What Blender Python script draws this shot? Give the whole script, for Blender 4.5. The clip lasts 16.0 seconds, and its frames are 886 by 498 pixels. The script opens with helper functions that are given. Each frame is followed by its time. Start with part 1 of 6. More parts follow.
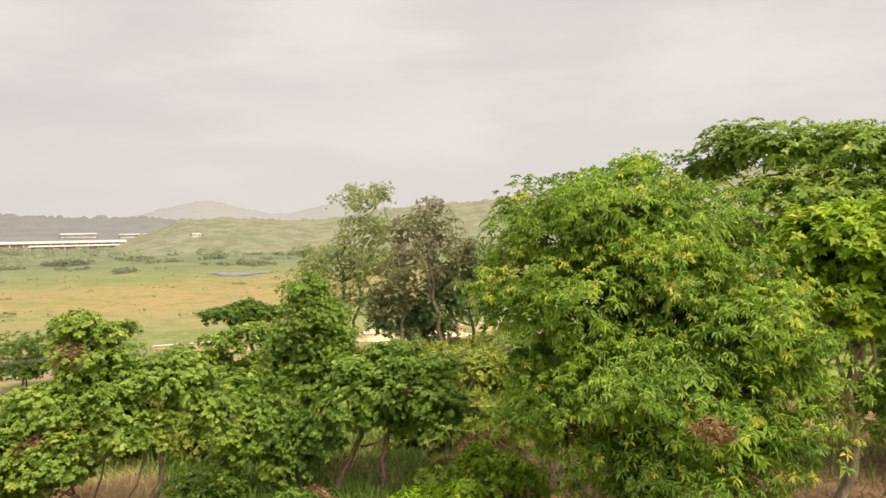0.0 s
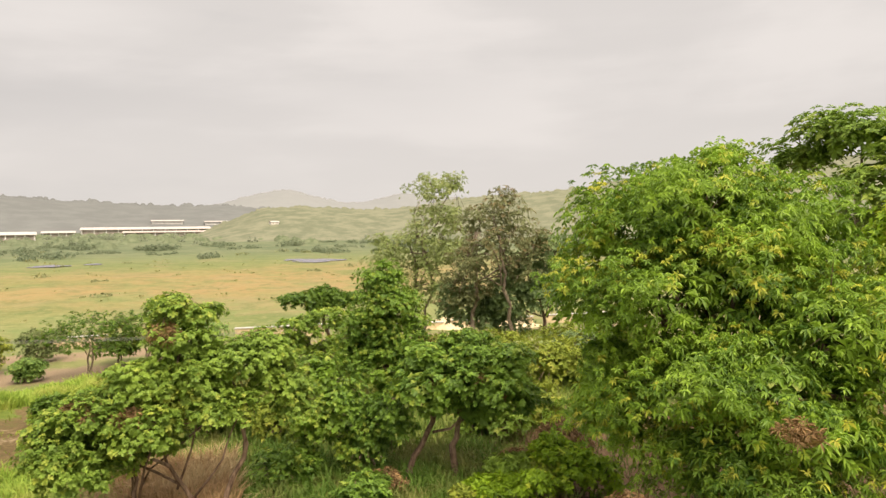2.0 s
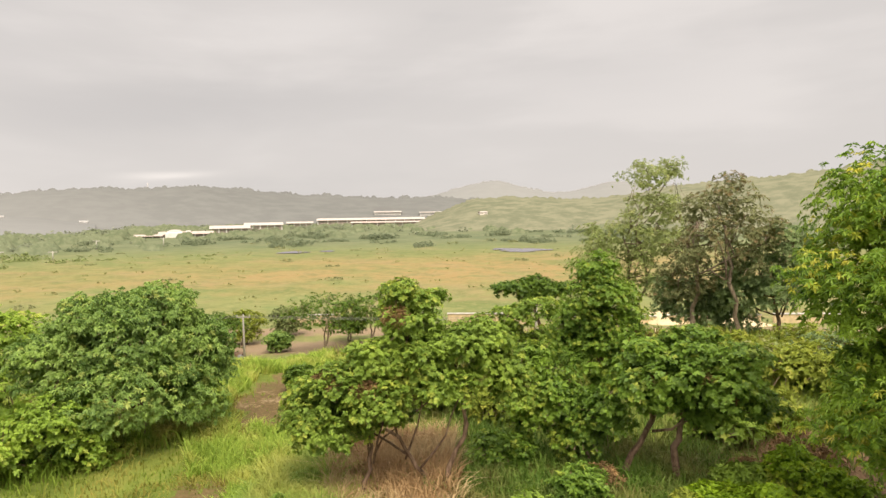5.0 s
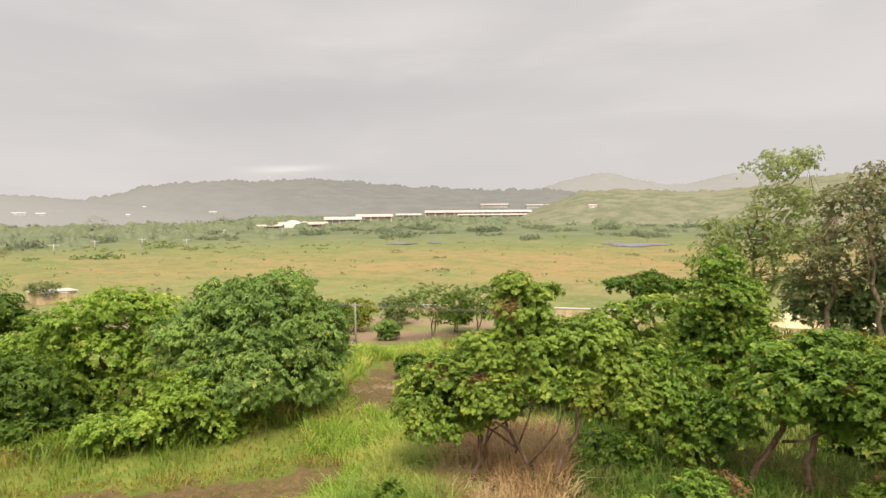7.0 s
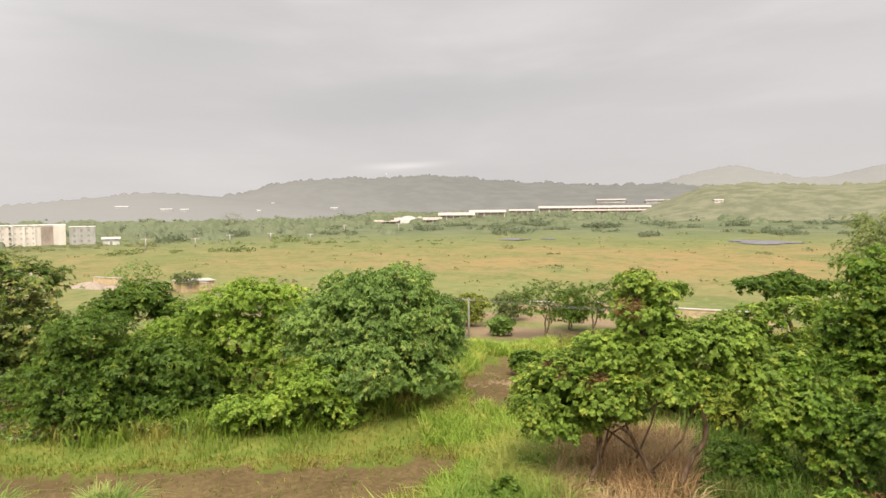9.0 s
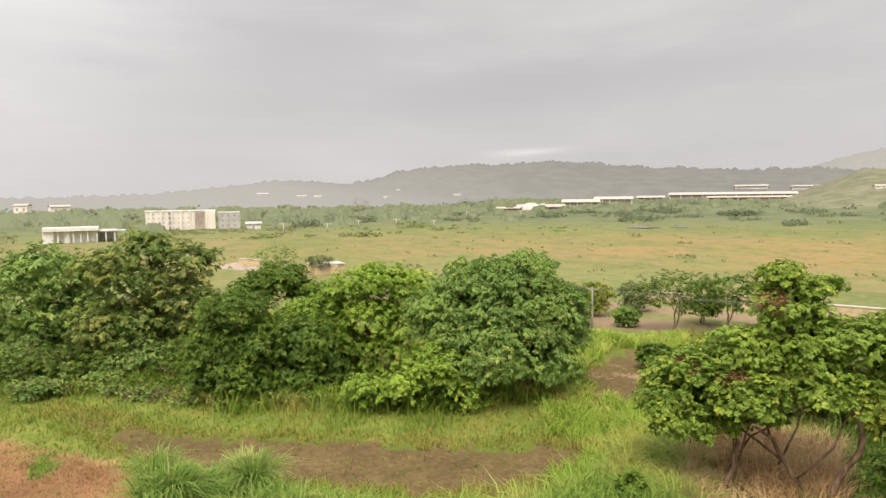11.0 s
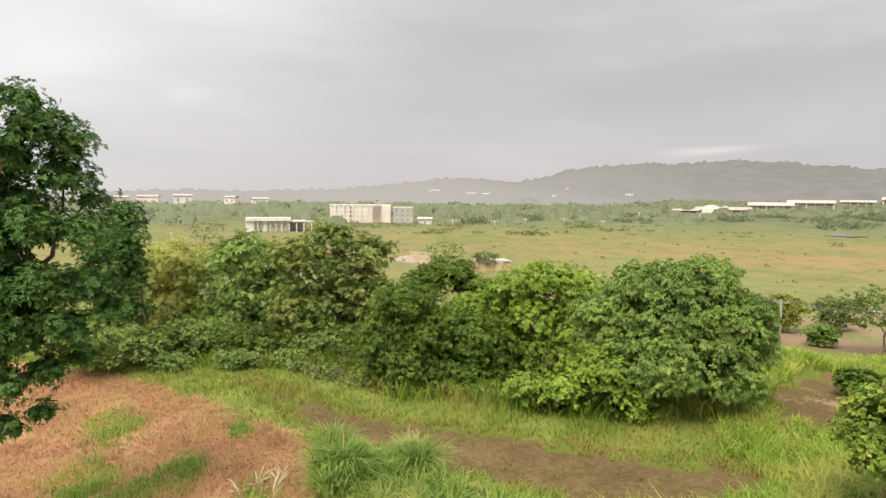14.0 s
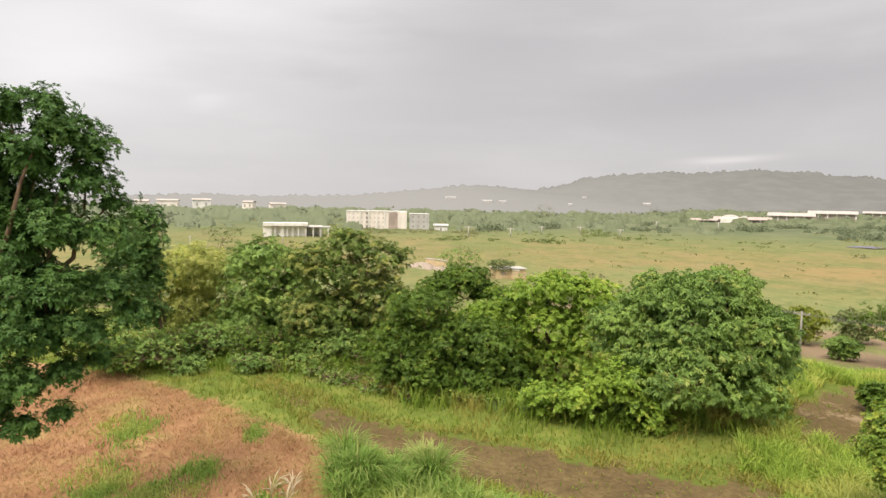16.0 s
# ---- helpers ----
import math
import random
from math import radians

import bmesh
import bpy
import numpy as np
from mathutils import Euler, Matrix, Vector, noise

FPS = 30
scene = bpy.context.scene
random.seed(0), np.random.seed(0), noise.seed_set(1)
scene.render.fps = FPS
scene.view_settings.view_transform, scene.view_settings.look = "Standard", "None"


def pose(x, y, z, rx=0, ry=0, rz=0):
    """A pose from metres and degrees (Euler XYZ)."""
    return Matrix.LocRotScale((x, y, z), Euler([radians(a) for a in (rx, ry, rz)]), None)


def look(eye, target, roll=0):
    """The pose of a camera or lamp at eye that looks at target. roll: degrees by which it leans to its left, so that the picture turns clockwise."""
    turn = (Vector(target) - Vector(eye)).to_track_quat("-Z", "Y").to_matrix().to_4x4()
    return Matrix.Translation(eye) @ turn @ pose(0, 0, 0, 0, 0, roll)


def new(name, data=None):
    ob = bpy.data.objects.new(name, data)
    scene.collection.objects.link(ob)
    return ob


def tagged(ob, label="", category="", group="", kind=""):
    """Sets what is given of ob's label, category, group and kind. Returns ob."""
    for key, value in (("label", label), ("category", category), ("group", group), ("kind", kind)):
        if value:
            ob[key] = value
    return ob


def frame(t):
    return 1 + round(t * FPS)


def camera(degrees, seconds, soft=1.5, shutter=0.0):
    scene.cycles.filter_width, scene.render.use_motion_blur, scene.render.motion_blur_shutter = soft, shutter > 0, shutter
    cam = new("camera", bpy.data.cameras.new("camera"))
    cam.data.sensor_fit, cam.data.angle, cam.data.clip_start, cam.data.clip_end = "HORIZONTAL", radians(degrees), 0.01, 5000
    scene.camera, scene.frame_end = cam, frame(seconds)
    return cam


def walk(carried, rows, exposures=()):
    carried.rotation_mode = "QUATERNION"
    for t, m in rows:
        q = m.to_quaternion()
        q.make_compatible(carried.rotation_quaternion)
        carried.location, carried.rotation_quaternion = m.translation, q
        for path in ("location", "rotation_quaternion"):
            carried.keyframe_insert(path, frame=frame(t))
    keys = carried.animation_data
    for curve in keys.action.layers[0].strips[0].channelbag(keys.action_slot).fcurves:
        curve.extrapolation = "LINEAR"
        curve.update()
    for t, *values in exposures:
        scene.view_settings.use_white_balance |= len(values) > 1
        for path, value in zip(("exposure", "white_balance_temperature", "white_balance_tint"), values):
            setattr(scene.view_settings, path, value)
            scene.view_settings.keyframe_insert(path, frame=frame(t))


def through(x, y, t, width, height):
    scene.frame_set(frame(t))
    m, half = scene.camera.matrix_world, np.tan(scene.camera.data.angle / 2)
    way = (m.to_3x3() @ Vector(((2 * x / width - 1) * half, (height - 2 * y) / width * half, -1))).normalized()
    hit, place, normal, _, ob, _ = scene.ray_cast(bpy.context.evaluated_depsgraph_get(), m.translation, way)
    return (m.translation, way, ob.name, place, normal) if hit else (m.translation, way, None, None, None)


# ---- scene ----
cam = camera(70.25, 16.0, soft=1.5)
EYE = 7.5  # the eye's height over the terrace
ROWS = [  # seconds, turn, tilt, lean, and the eye's place
    (0.0, 0.07, 88.62, 1.16, 0.0, 0.0),
    (0.5, 2.22, 88.26, 1.0, -0.01, -0.03),
    (1.0, 4.12, 88.29, 1.18, -0.02, -0.05),
    (1.5, 5.12, 87.83, 0.74, -0.05, -0.07),
    (2.0, 6.49, 87.78, 0.59, -0.08, -0.09),
    (2.5, 9.32, 86.1, 0.91, -0.12, -0.11),
    (3.0, 12.43, 85.57, 1.83, -0.17, -0.13),
    (3.5, 16.53, 85.87, 1.26, -0.22, -0.14),
    (4.0, 19.36, 86.67, 0.79, -0.27, -0.15),
    (6.5, 32.78, 86.66, 0.83, -0.51, -0.21),
    (7.0, 34.74, 86.55, 0.53, -0.56, -0.22),
    (7.5, 37.89, 86.34, 1.59, -0.6, -0.23),
    (8.0, 39.94, 85.88, 1.89, -0.63, -0.24),
    (8.5, 42.21, 86.22, 1.03, -0.67, -0.26),
    (9.0, 44.98, 86.26, 0.62, -0.7, -0.27),
    (11.5, 58.62, 84.97, 0.7, -0.79, -0.33),
    (12.0, 61.28, 84.78, 0.78, -0.8, -0.35),
    (12.5, 64.28, 84.35, 1.11, -0.8, -0.36),
    (13.0, 66.47, 84.16, 0.86, -0.81, -0.37),
    (13.5, 69.42, 84.9, 0.49, -0.82, -0.38),
    (14.0, 71.18, 85.06, -0.43, -0.83, -0.38),
    (14.5, 72.43, 85.31, -0.35, -0.84, -0.39),
    (15.0, 72.92, 85.69, -0.72, -0.85, -0.39),
    (15.5, 72.31, 85.19, -0.86, -0.87, -0.39),
    (16.0, 72.65, 85.66, -1.01, -0.89, -0.39),
]
walk(cam, [(t, pose(x, y, EYE, tilt, lean, turn)) for t, turn, tilt, lean, x, y in ROWS],
     [(0.0, 0.15, 6800, 10), (4.0, 0.12, 6760, 10), (7.0, 0.02, 6620, 10), (9.0, 0.0, 6500, 10), (12.5, -0.09, 6420, 10), (16.0, -0.09, 6400, 10)])

# ---- world, sun ----
SUN_AZ, SUN_EL = 220.0, 56.0


def sky_world():
    w = bpy.data.worlds.new("overcast_sky")
    scene.world = w
    w.use_nodes = True
    nt = w.node_tree
    nt.nodes.clear()
    N, L = nt.nodes.new, nt.links.new

    def m(op, a, b=None, c=None):
        n = N("ShaderNodeMath")
        n.operation = op
        for i, v in enumerate((a, b, c)):
            if v is None:
                continue
            if isinstance(v, (int, float)):
                n.inputs[i].default_value = v
            else:
                L(v, n.inputs[i])
        return n.outputs[0]

    tc = N("ShaderNodeTexCoord")
    sep = N("ShaderNodeSeparateXYZ")
    L(tc.outputs["Generated"], sep.inputs[0])
    x, y, z = sep.outputs
    stretch = N("ShaderNodeMapping")
    stretch.inputs["Scale"].default_value = (1.0, 1.0, 2.6)
    L(tc.outputs["Generated"], stretch.inputs["Vector"])
    big = N("ShaderNodeTexNoise")
    big.inputs["Scale"].default_value, big.inputs["Detail"].default_value, big.inputs["Roughness"].default_value = 1.7, 6, 0.5
    big.inputs["Distortion"].default_value = 0.3
    L(stretch.outputs[0], big.inputs["Vector"])
    thin = N("ShaderNodeMapping")
    thin.inputs["Scale"].default_value = (1.0, 1.0, 7.0)
    thin.inputs["Location"].default_value = (3.1, 0.4, 0.0)
    L(tc.outputs["Generated"], thin.inputs["Vector"])
    wisps = N("ShaderNodeTexNoise")
    wisps.inputs["Scale"].default_value, wisps.inputs["Detail"].default_value = 3.2, 5
    L(thin.outputs[0], wisps.inputs["Vector"])
    cloud = m("ADD", m("MULTIPLY", big.outputs["Fac"], 0.75), m("MULTIPLY", wisps.outputs["Fac"], 0.25))
    ramp = N("ShaderNodeValToRGB")
    ramp.color_ramp.interpolation = "EASE"
    e = ramp.color_ramp.elements
    e[0].position, e[0].color = 0.36, (0.60, 0.585, 0.585, 1)
    e[1].position, e[1].color = 0.66, (0.79, 0.755, 0.745, 1)
    mid = e.new(0.5)
    mid.color = (0.69, 0.662, 0.655, 1)
    L(cloud, ramp.inputs[0])
    # paler veil of rain near the horizon
    veil = m("POWER", m("SUBTRACT", 1.0, m("MINIMUM", m("ABSOLUTE", z), 1.0)), 7.0)
    mix = N("ShaderNodeMix")
    mix.data_type = "RGBA"
    L(m("MULTIPLY", veil, 0.6), mix.inputs[0])
    L(ramp.outputs[0], mix.inputs[6])
    mix.inputs[7].default_value = (0.72, 0.685, 0.665, 1)
    # cloud forms: the bright slit over the ridge, a darker bank above it, and thin bright places
    last = mix.outputs[2]
    ragged = m("SUBTRACT", wisps.outputs["Fac"], 0.5)
    for az, el, wide, high, amount, colour in ((47.0, 9.6, 0.30, 0.042, 0.50, (0.545, 0.53, 0.535)), (12.0, 12.0, 0.24, 0.05, 0.30, (0.60, 0.58, 0.58)), (37.0, 16.0, 0.11, 0.028, 0.40, (0.83, 0.795, 0.785)),
                                               (85.0, 20.0, 0.24, 0.11, 0.60, (0.90, 0.87, 0.86)), (104.0, 11.0, 0.13, 0.07, 0.55, (0.90, 0.87, 0.86)), (93.0, 8.2, 0.03, 0.010, 0.45, (0.86, 0.83, 0.82)),
                                               (66.0, 13.5, 0.16, 0.05, 0.35, (0.57, 0.555, 0.56)), (52.0, 24.0, 0.2, 0.06, 0.3, (0.8, 0.775, 0.775)), (48.6, 3.95, 0.055, 0.007, 0.85, (0.93, 0.88, 0.85))):
        a = radians(az)
        along = m("ADD", m("MULTIPLY", x, math.cos(a)), m("MULTIPLY", y, math.sin(a)))
        front = m("GREATER_THAN", m("ADD", m("MULTIPLY", x, -math.sin(a)), m("MULTIPLY", y, math.cos(a))), 0.0)
        u = m("DIVIDE", along, wide)
        up = m("ADD", m("SUBTRACT", z, math.sin(radians(el))), m("ADD", m("MULTIPLY", along, -0.08), m("MULTIPLY", ragged, 0.03 + high)))
        v = m("DIVIDE", up, high)
        form = m("MULTIPLY", front, m("EXPONENT", m("MULTIPLY", m("ADD", m("MULTIPLY", u, u), m("MULTIPLY", v, v)), -1.0)))
        addc = N("ShaderNodeMix")
        addc.data_type = "RGBA"
        L(m("MULTIPLY", form, amount), addc.inputs[0])
        L(last, addc.inputs[6])
        addc.inputs[7].default_value = (*colour, 1)
        last = addc.outputs[2]
    # thinner cloud, and so more light, towards the west
    g, ge = radians(113), radians(24)
    west = m("ADD", m("ADD", m("MULTIPLY", x, -math.sin(g) * math.cos(ge)), m("MULTIPLY", y, math.cos(g) * math.cos(ge))), m("MULTIPLY", z, math.sin(ge)))
    glow = N("ShaderNodeMapRange")
    glow.interpolation_type = "SMOOTHSTEP"
    for i, val in enumerate((0.72, 1.0, 1.0, 1.28)):
        glow.inputs[i + 1].default_value = val
    L(west, glow.inputs[0])
    # an overcast sky is about twice as bright overhead as low down
    lift = N("ShaderNodeMapRange")
    lift.interpolation_type = "SMOOTHSTEP"
    for i, val in enumerate((0.40, 0.92, 1.0, 3.4)):
        lift.inputs[i + 1].default_value = val
    L(z, lift.inputs[0])
    sky = N("ShaderNodeTexSky")
    sky.sky_type, sky.sun_disc = "NISHITA", False
    sky.sun_elevation, sky.sun_rotation = radians(SUN_EL), radians(-SUN_AZ)
    clear = N("ShaderNodeBackground")
    clear.inputs[1].default_value = 0.05
    L(sky.outputs[0], clear.inputs[0])
    cover = N("ShaderNodeBackground")
    L(last, cover.inputs[0])
    L(m("MULTIPLY", m("MULTIPLY", lift.outputs[0], glow.outputs[0]), SKY), cover.inputs[1])
    both = N("ShaderNodeMixShader")
    both.inputs[0].default_value = 0.96
    L(clear.outputs[0], both.inputs[1])
    L(cover.outputs[0], both.inputs[2])
    out = N("ShaderNodeOutputWorld")
    L(both.outputs[0], out.inputs[0])


SKY = 0.97
sky_world()
sun = new("sun", bpy.data.lights.new("sun", "SUN"))
sun.data.energy, sun.data.angle, sun.data.color = 4.3, radians(28), (1.0, 0.90, 0.74)
_s = Vector((-math.sin(radians(SUN_AZ)) * math.cos(radians(SUN_EL)), math.cos(radians(SUN_AZ)) * math.cos(radians(SUN_EL)), math.sin(radians(SUN_EL))))
sun.matrix_world = look(_s * 100, (0, 0, 0))


# ---- materials ----
class Nodes:
    """Short ways to wire a node material."""

    def __init__(self, name):
        self.mat = bpy.data.materials.new(name)
        self.mat.use_nodes = True
        self.t = self.mat.node_tree
        self.t.nodes.clear()
        self.out = self.t.nodes.new("ShaderNodeOutputMaterial")

    def n(self, kind, **props):
        node = self.t.nodes.new(kind)
        if "operation" in props:
            node.operation = props["operation"]
        if "use_clamp" in props:
            node.use_clamp = props["use_clamp"]
        if "data_type" in props:
            node.data_type = props["data_type"]
        if "interpolation_type" in props:
            node.interpolation_type = props["interpolation_type"]
        if "attribute_name" in props:
            node.attribute_name = props["attribute_name"]
        return node

    def put(self, sock, v):
        if isinstance(v, bpy.types.NodeSocket):
            self.t.links.new(v, sock)
        elif isinstance(v, (tuple, list)) and sock.type == "RGBA" and len(v) == 3:
            sock.default_value = (*v, 1)
        else:
            sock.default_value = v

    def math(self, op, a, b=0.0, clamp=False):
        node = self.n("ShaderNodeMath", operation=op, use_clamp=clamp)
        self.put(node.inputs[0], a)
        self.put(node.inputs[1], b)
        return node.outputs[0]

    def mix(self, fac, a, b):
        node = self.n("ShaderNodeMix", data_type="RGBA")
        for i, v in ((0, fac), (6, a), (7, b)):
            self.put(node.inputs[i], v)
        return node.outputs[2]

    def where(self):
        return self.n("ShaderNodeNewGeometry").outputs["Position"]

    def noise(self, scale, detail=4.0, rough=0.55, stretch=(1, 1, 1), offset=(0, 0, 0), vec=None):
        mp = self.n("ShaderNodeMapping")
        mp.inputs["Scale"].default_value = stretch
        mp.inputs["Location"].default_value = offset
        self.put(mp.inputs["Vector"], vec if vec is not None else self.where())
        node = self.n("ShaderNodeTexNoise")
        node.inputs["Scale"].default_value, node.inputs["Detail"].default_value, node.inputs["Roughness"].default_value = scale, detail, rough
        self.put(node.inputs["Vector"], mp.outputs[0])
        return node.outputs["Fac"]

    def ramp(self, fac, stops):
        node = self.n("ShaderNodeValToRGB")
        e = node.color_ramp.elements
        while len(e) < len(stops):
            e.new(0.5)
        for el, (p, c) in zip(e, stops):
            el.position, el.color = p, (*c, 1)
        self.put(node.inputs[0], fac)
        return node.outputs[0]

    def step(self, v, lo, hi):
        node = self.n("ShaderNodeMapRange", interpolation_type="SMOOTHSTEP")
        self.put(node.inputs[0], v)
        node.inputs[1].default_value, node.inputs[2].default_value = lo, hi
        return node.outputs[0]

    def attr(self, name):
        return self.n("ShaderNodeAttribute", attribute_name=name).outputs["Fac"]

    def bump(self, height, strength=0.5, distance=0.02):
        node = self.n("ShaderNodeBump")
        node.inputs["Strength"].default_value, node.inputs["Distance"].default_value = strength, distance
        self.put(node.inputs["Height"], height)
        return node.outputs[0]

    def surface(self, colour, rough=0.8, metal=0.0, normal=None, spec=0.4, through=0.0, through_colour=None):
        p = self.n("ShaderNodeBsdfPrincipled")
        self.put(p.inputs["Base Color"], colour)
        self.put(p.inputs["Roughness"], rough)
        self.put(p.inputs["Metallic"], metal)
        self.put(p.inputs["Specular IOR Level"], spec)
        if normal is not None:
            self.put(p.inputs["Normal"], normal)
        last = p.outputs[0]
        if through:
            tr = self.n("ShaderNodeBsdfTranslucent")
            self.put(tr.inputs[0], through_colour if through_colour is not None else colour)
            mx = self.n("ShaderNodeMixShader")
            mx.inputs[0].default_value = through
            self.put(mx.inputs[1], last)
            self.put(mx.inputs[2], tr.outputs[0])
            last = mx.outputs[0]
        self.put(self.out.inputs[0], last)
        return self.mat


def leaf_material(name, deep, full, young, gloss=0.45, through=0.3):
    """Leaves: each one varies by itself; 'tint' carries each shoot's age (0 old, 1 new growth)."""
    k = Nodes(name)
    own = k.n("ShaderNodeNewGeometry").outputs["Random Per Island"]
    age = k.attr("tint")
    base = k.mix(own, deep, full)
    patch = k.noise(0.55, 3)
    base = k.mix(k.step(patch, 0.42, 0.7), base, full)
    # bough-sized darkening, painted to suggest lit tops and shaded undersides
    bough = k.noise(1.3, 2, offset=(3, 1, 7))
    base = k.mix(k.math("MULTIPLY", k.step(bough, 0.56, 0.4), 0.45), base, deep)
    base = k.mix(k.math("MULTIPLY", age, k.math("ADD", k.math("MULTIPLY", own, 0.5), 0.5)), base, young)
    return k.surface(base, rough=gloss, spec=0.2, through=through)


def bark_material(name, dark, light):
    k = Nodes(name)
    g = k.noise(9, 6, 0.65, stretch=(1, 1, 0.25))
    spots = k.noise(2.2, 3)
    c = k.mix(k.step(g, 0.35, 0.65), dark, light)
    c = k.mix(k.step(spots, 0.55, 0.75), c, tuple(v * 1.35 for v in light))
    return k.surface(c, rough=0.9, normal=k.bump(g, 0.8, 0.02), spec=0.2)


def plain_material(name, colour, spread=0.15, scale=1.5, rough=0.8, streak=(1, 1, 0.4), metal=0.0):
    """Painted or plastered surfaces, with stains and fine grain."""
    k = Nodes(name)
    a = k.noise(scale, 5, 0.6, stretch=streak)
    b = k.noise(scale * 9, 3)
    lo = tuple(v * (1 - spread * 2) for v in colour)
    c = k.mix(k.step(a, 0.4, 0.68), colour, lo)
    c = k.mix(k.math("MULTIPLY", b, spread), c, tuple(v * 0.6 for v in colour))
    return k.surface(c, rough=rough, metal=metal, normal=k.bump(b, 0.2, 0.01), spec=0.3)


BARK_GREY = bark_material("bark_grey", (0.14, 0.1, 0.07), (0.32, 0.25, 0.185))
BARK_BROWN = bark_material("bark_brown", (0.09, 0.055, 0.035), (0.24, 0.16, 0.11))


def marsh_colour(k):
    """Wide patches of green, sage and straw-coloured marsh grass, greyed far off for haze."""
    wide = k.noise(0.05, 5, 0.6)
    bands = k.noise(0.016, 6, 0.62, stretch=(0.55, 1.5, 1), offset=(13, 7, 0))
    marsh = k.ramp(k.math("ADD", k.math("MULTIPLY", bands, 0.72), k.math("MULTIPLY", wide, 0.28)),
                   [(0.36, (0.122, 0.149, 0.047)), (0.45, (0.167, 0.180, 0.063)), (0.53, (0.203, 0.189, 0.072)), (0.6, (0.225, 0.180, 0.077)), (0.68, (0.203, 0.162, 0.083))])
    clumps = k.noise(0.16, 6, 0.75)
    # tussocks: olive hollows, tan and pale heads, at the size of single stands and of single tufts
    stand_ = k.noise(0.085, 6, 0.68, offset=(31, 4, 0))
    marsh = k.mix(k.math("MULTIPLY", k.step(stand_, 0.47, 0.58), 0.6), marsh, (0.113, 0.135, 0.045))
    marsh = k.mix(k.math("MULTIPLY", k.attr("sage"), k.step(k.math("ADD", bands, k.math("MULTIPLY", clumps, 0.4)), 0.5, 0.8)), marsh, (0.135, 0.189, 0.065))
    marsh = k.mix(k.math("MULTIPLY", k.attr("straw"), k.step(k.math("ADD", wide, k.math("MULTIPLY", bands, 0.5)), 0.5, 0.9)), marsh, (0.261, 0.184, 0.079))
    marsh = k.mix(k.math("MULTIPLY", k.step(k.noise(0.06, 6, 0.7, offset=(3, 44, 0)), 0.5, 0.62), 0.55), marsh, (0.243, 0.180, 0.090))
    marsh = k.mix(k.math("MULTIPLY", k.step(clumps, 0.49, 0.6), 0.55), marsh, (0.110, 0.131, 0.045))
    marsh = k.mix(k.math("MULTIPLY", k.step(k.noise(0.5, 5, 0.75, offset=(5, 9, 0)), 0.5, 0.62), 0.45), marsh, (0.261, 0.236, 0.108))
    # distance haze painted in: the far plain turns grey-green
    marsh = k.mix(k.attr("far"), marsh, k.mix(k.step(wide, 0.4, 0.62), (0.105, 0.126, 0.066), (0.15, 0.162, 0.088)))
    return marsh


def ground_material():
    k = Nodes("ground_soil_and_turf")
    fine = k.noise(6.0, 6, 0.7)
    mid = k.noise(0.7, 5, 0.6)
    # turf of the terrace
    turf = k.ramp(k.math("ADD", k.math("MULTIPLY", mid, 0.6), k.math("MULTIPLY", fine, 0.4)),
                  [(0.3, (0.065, 0.09, 0.016)), (0.5, (0.14, 0.175, 0.034)), (0.7, (0.26, 0.24, 0.06))])
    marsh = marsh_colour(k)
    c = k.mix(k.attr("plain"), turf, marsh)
    rag = k.math("SUBTRACT", k.math("ADD", mid, k.math("MULTIPLY", fine, 0.6)), 0.8)
    dirt_mask = k.step(k.math("ADD", k.attr("dirt"), k.math("MULTIPLY", rag, 2.2)), 0.36, 0.66)
    dirt = k.ramp(k.math("ADD", k.math("MULTIPLY", mid, 0.45), k.math("MULTIPLY", fine, 0.55)),
                  [(0.3, (0.052, 0.036, 0.017)), (0.5, (0.118, 0.083, 0.038)), (0.72, (0.215, 0.16, 0.07))])
    c = k.mix(dirt_mask, c, dirt)
    red_mask = k.step(k.math("ADD", k.attr("red"), k.math("MULTIPLY", rag, 1.3)), 0.4, 0.58)
    red = k.ramp(k.math("ADD", k.math("MULTIPLY", mid, 0.55), k.math("MULTIPLY", fine, 0.45)),
                 [(0.32, (0.22, 0.12, 0.06)), (0.5, (0.33, 0.175, 0.09)), (0.68, (0.4, 0.25, 0.13))])
    straw = k.step(k.noise(0.45, 4, 0.6, offset=(2, 8, 0)), 0.5, 0.66)
    red = k.mix(k.math("MULTIPLY", straw, 0.8), red, (0.36, 0.27, 0.11))
    c = k.mix(red_mask, c, red)
    litter = k.ramp(k.math("ADD", k.math("MULTIPLY", mid, 0.5), k.math("MULTIPLY", fine, 0.5)), [(0.32, (0.07, 0.05, 0.025)), (0.5, (0.18, 0.11, 0.06)), (0.66, (0.3, 0.2, 0.11))])
    c = k.mix(k.step(k.math("ADD", k.attr("litter"), k.math("MULTIPLY", rag, 1.2)), 0.42, 0.62), c, litter)
    sand = k.ramp(fine, [(0.3, (0.165, 0.115, 0.072)), (0.7, (0.3, 0.225, 0.14))])
    c = k.mix(k.step(k.math("ADD", k.attr("bare"), k.math("MULTIPLY", rag, 1.0)), 0.4, 0.6), c, sand)
    return k.surface(c, rough=0.95, normal=k.bump(k.math("ADD", fine, mid), 0.7, 0.06), spec=0.1)


GROUND = ground_material()


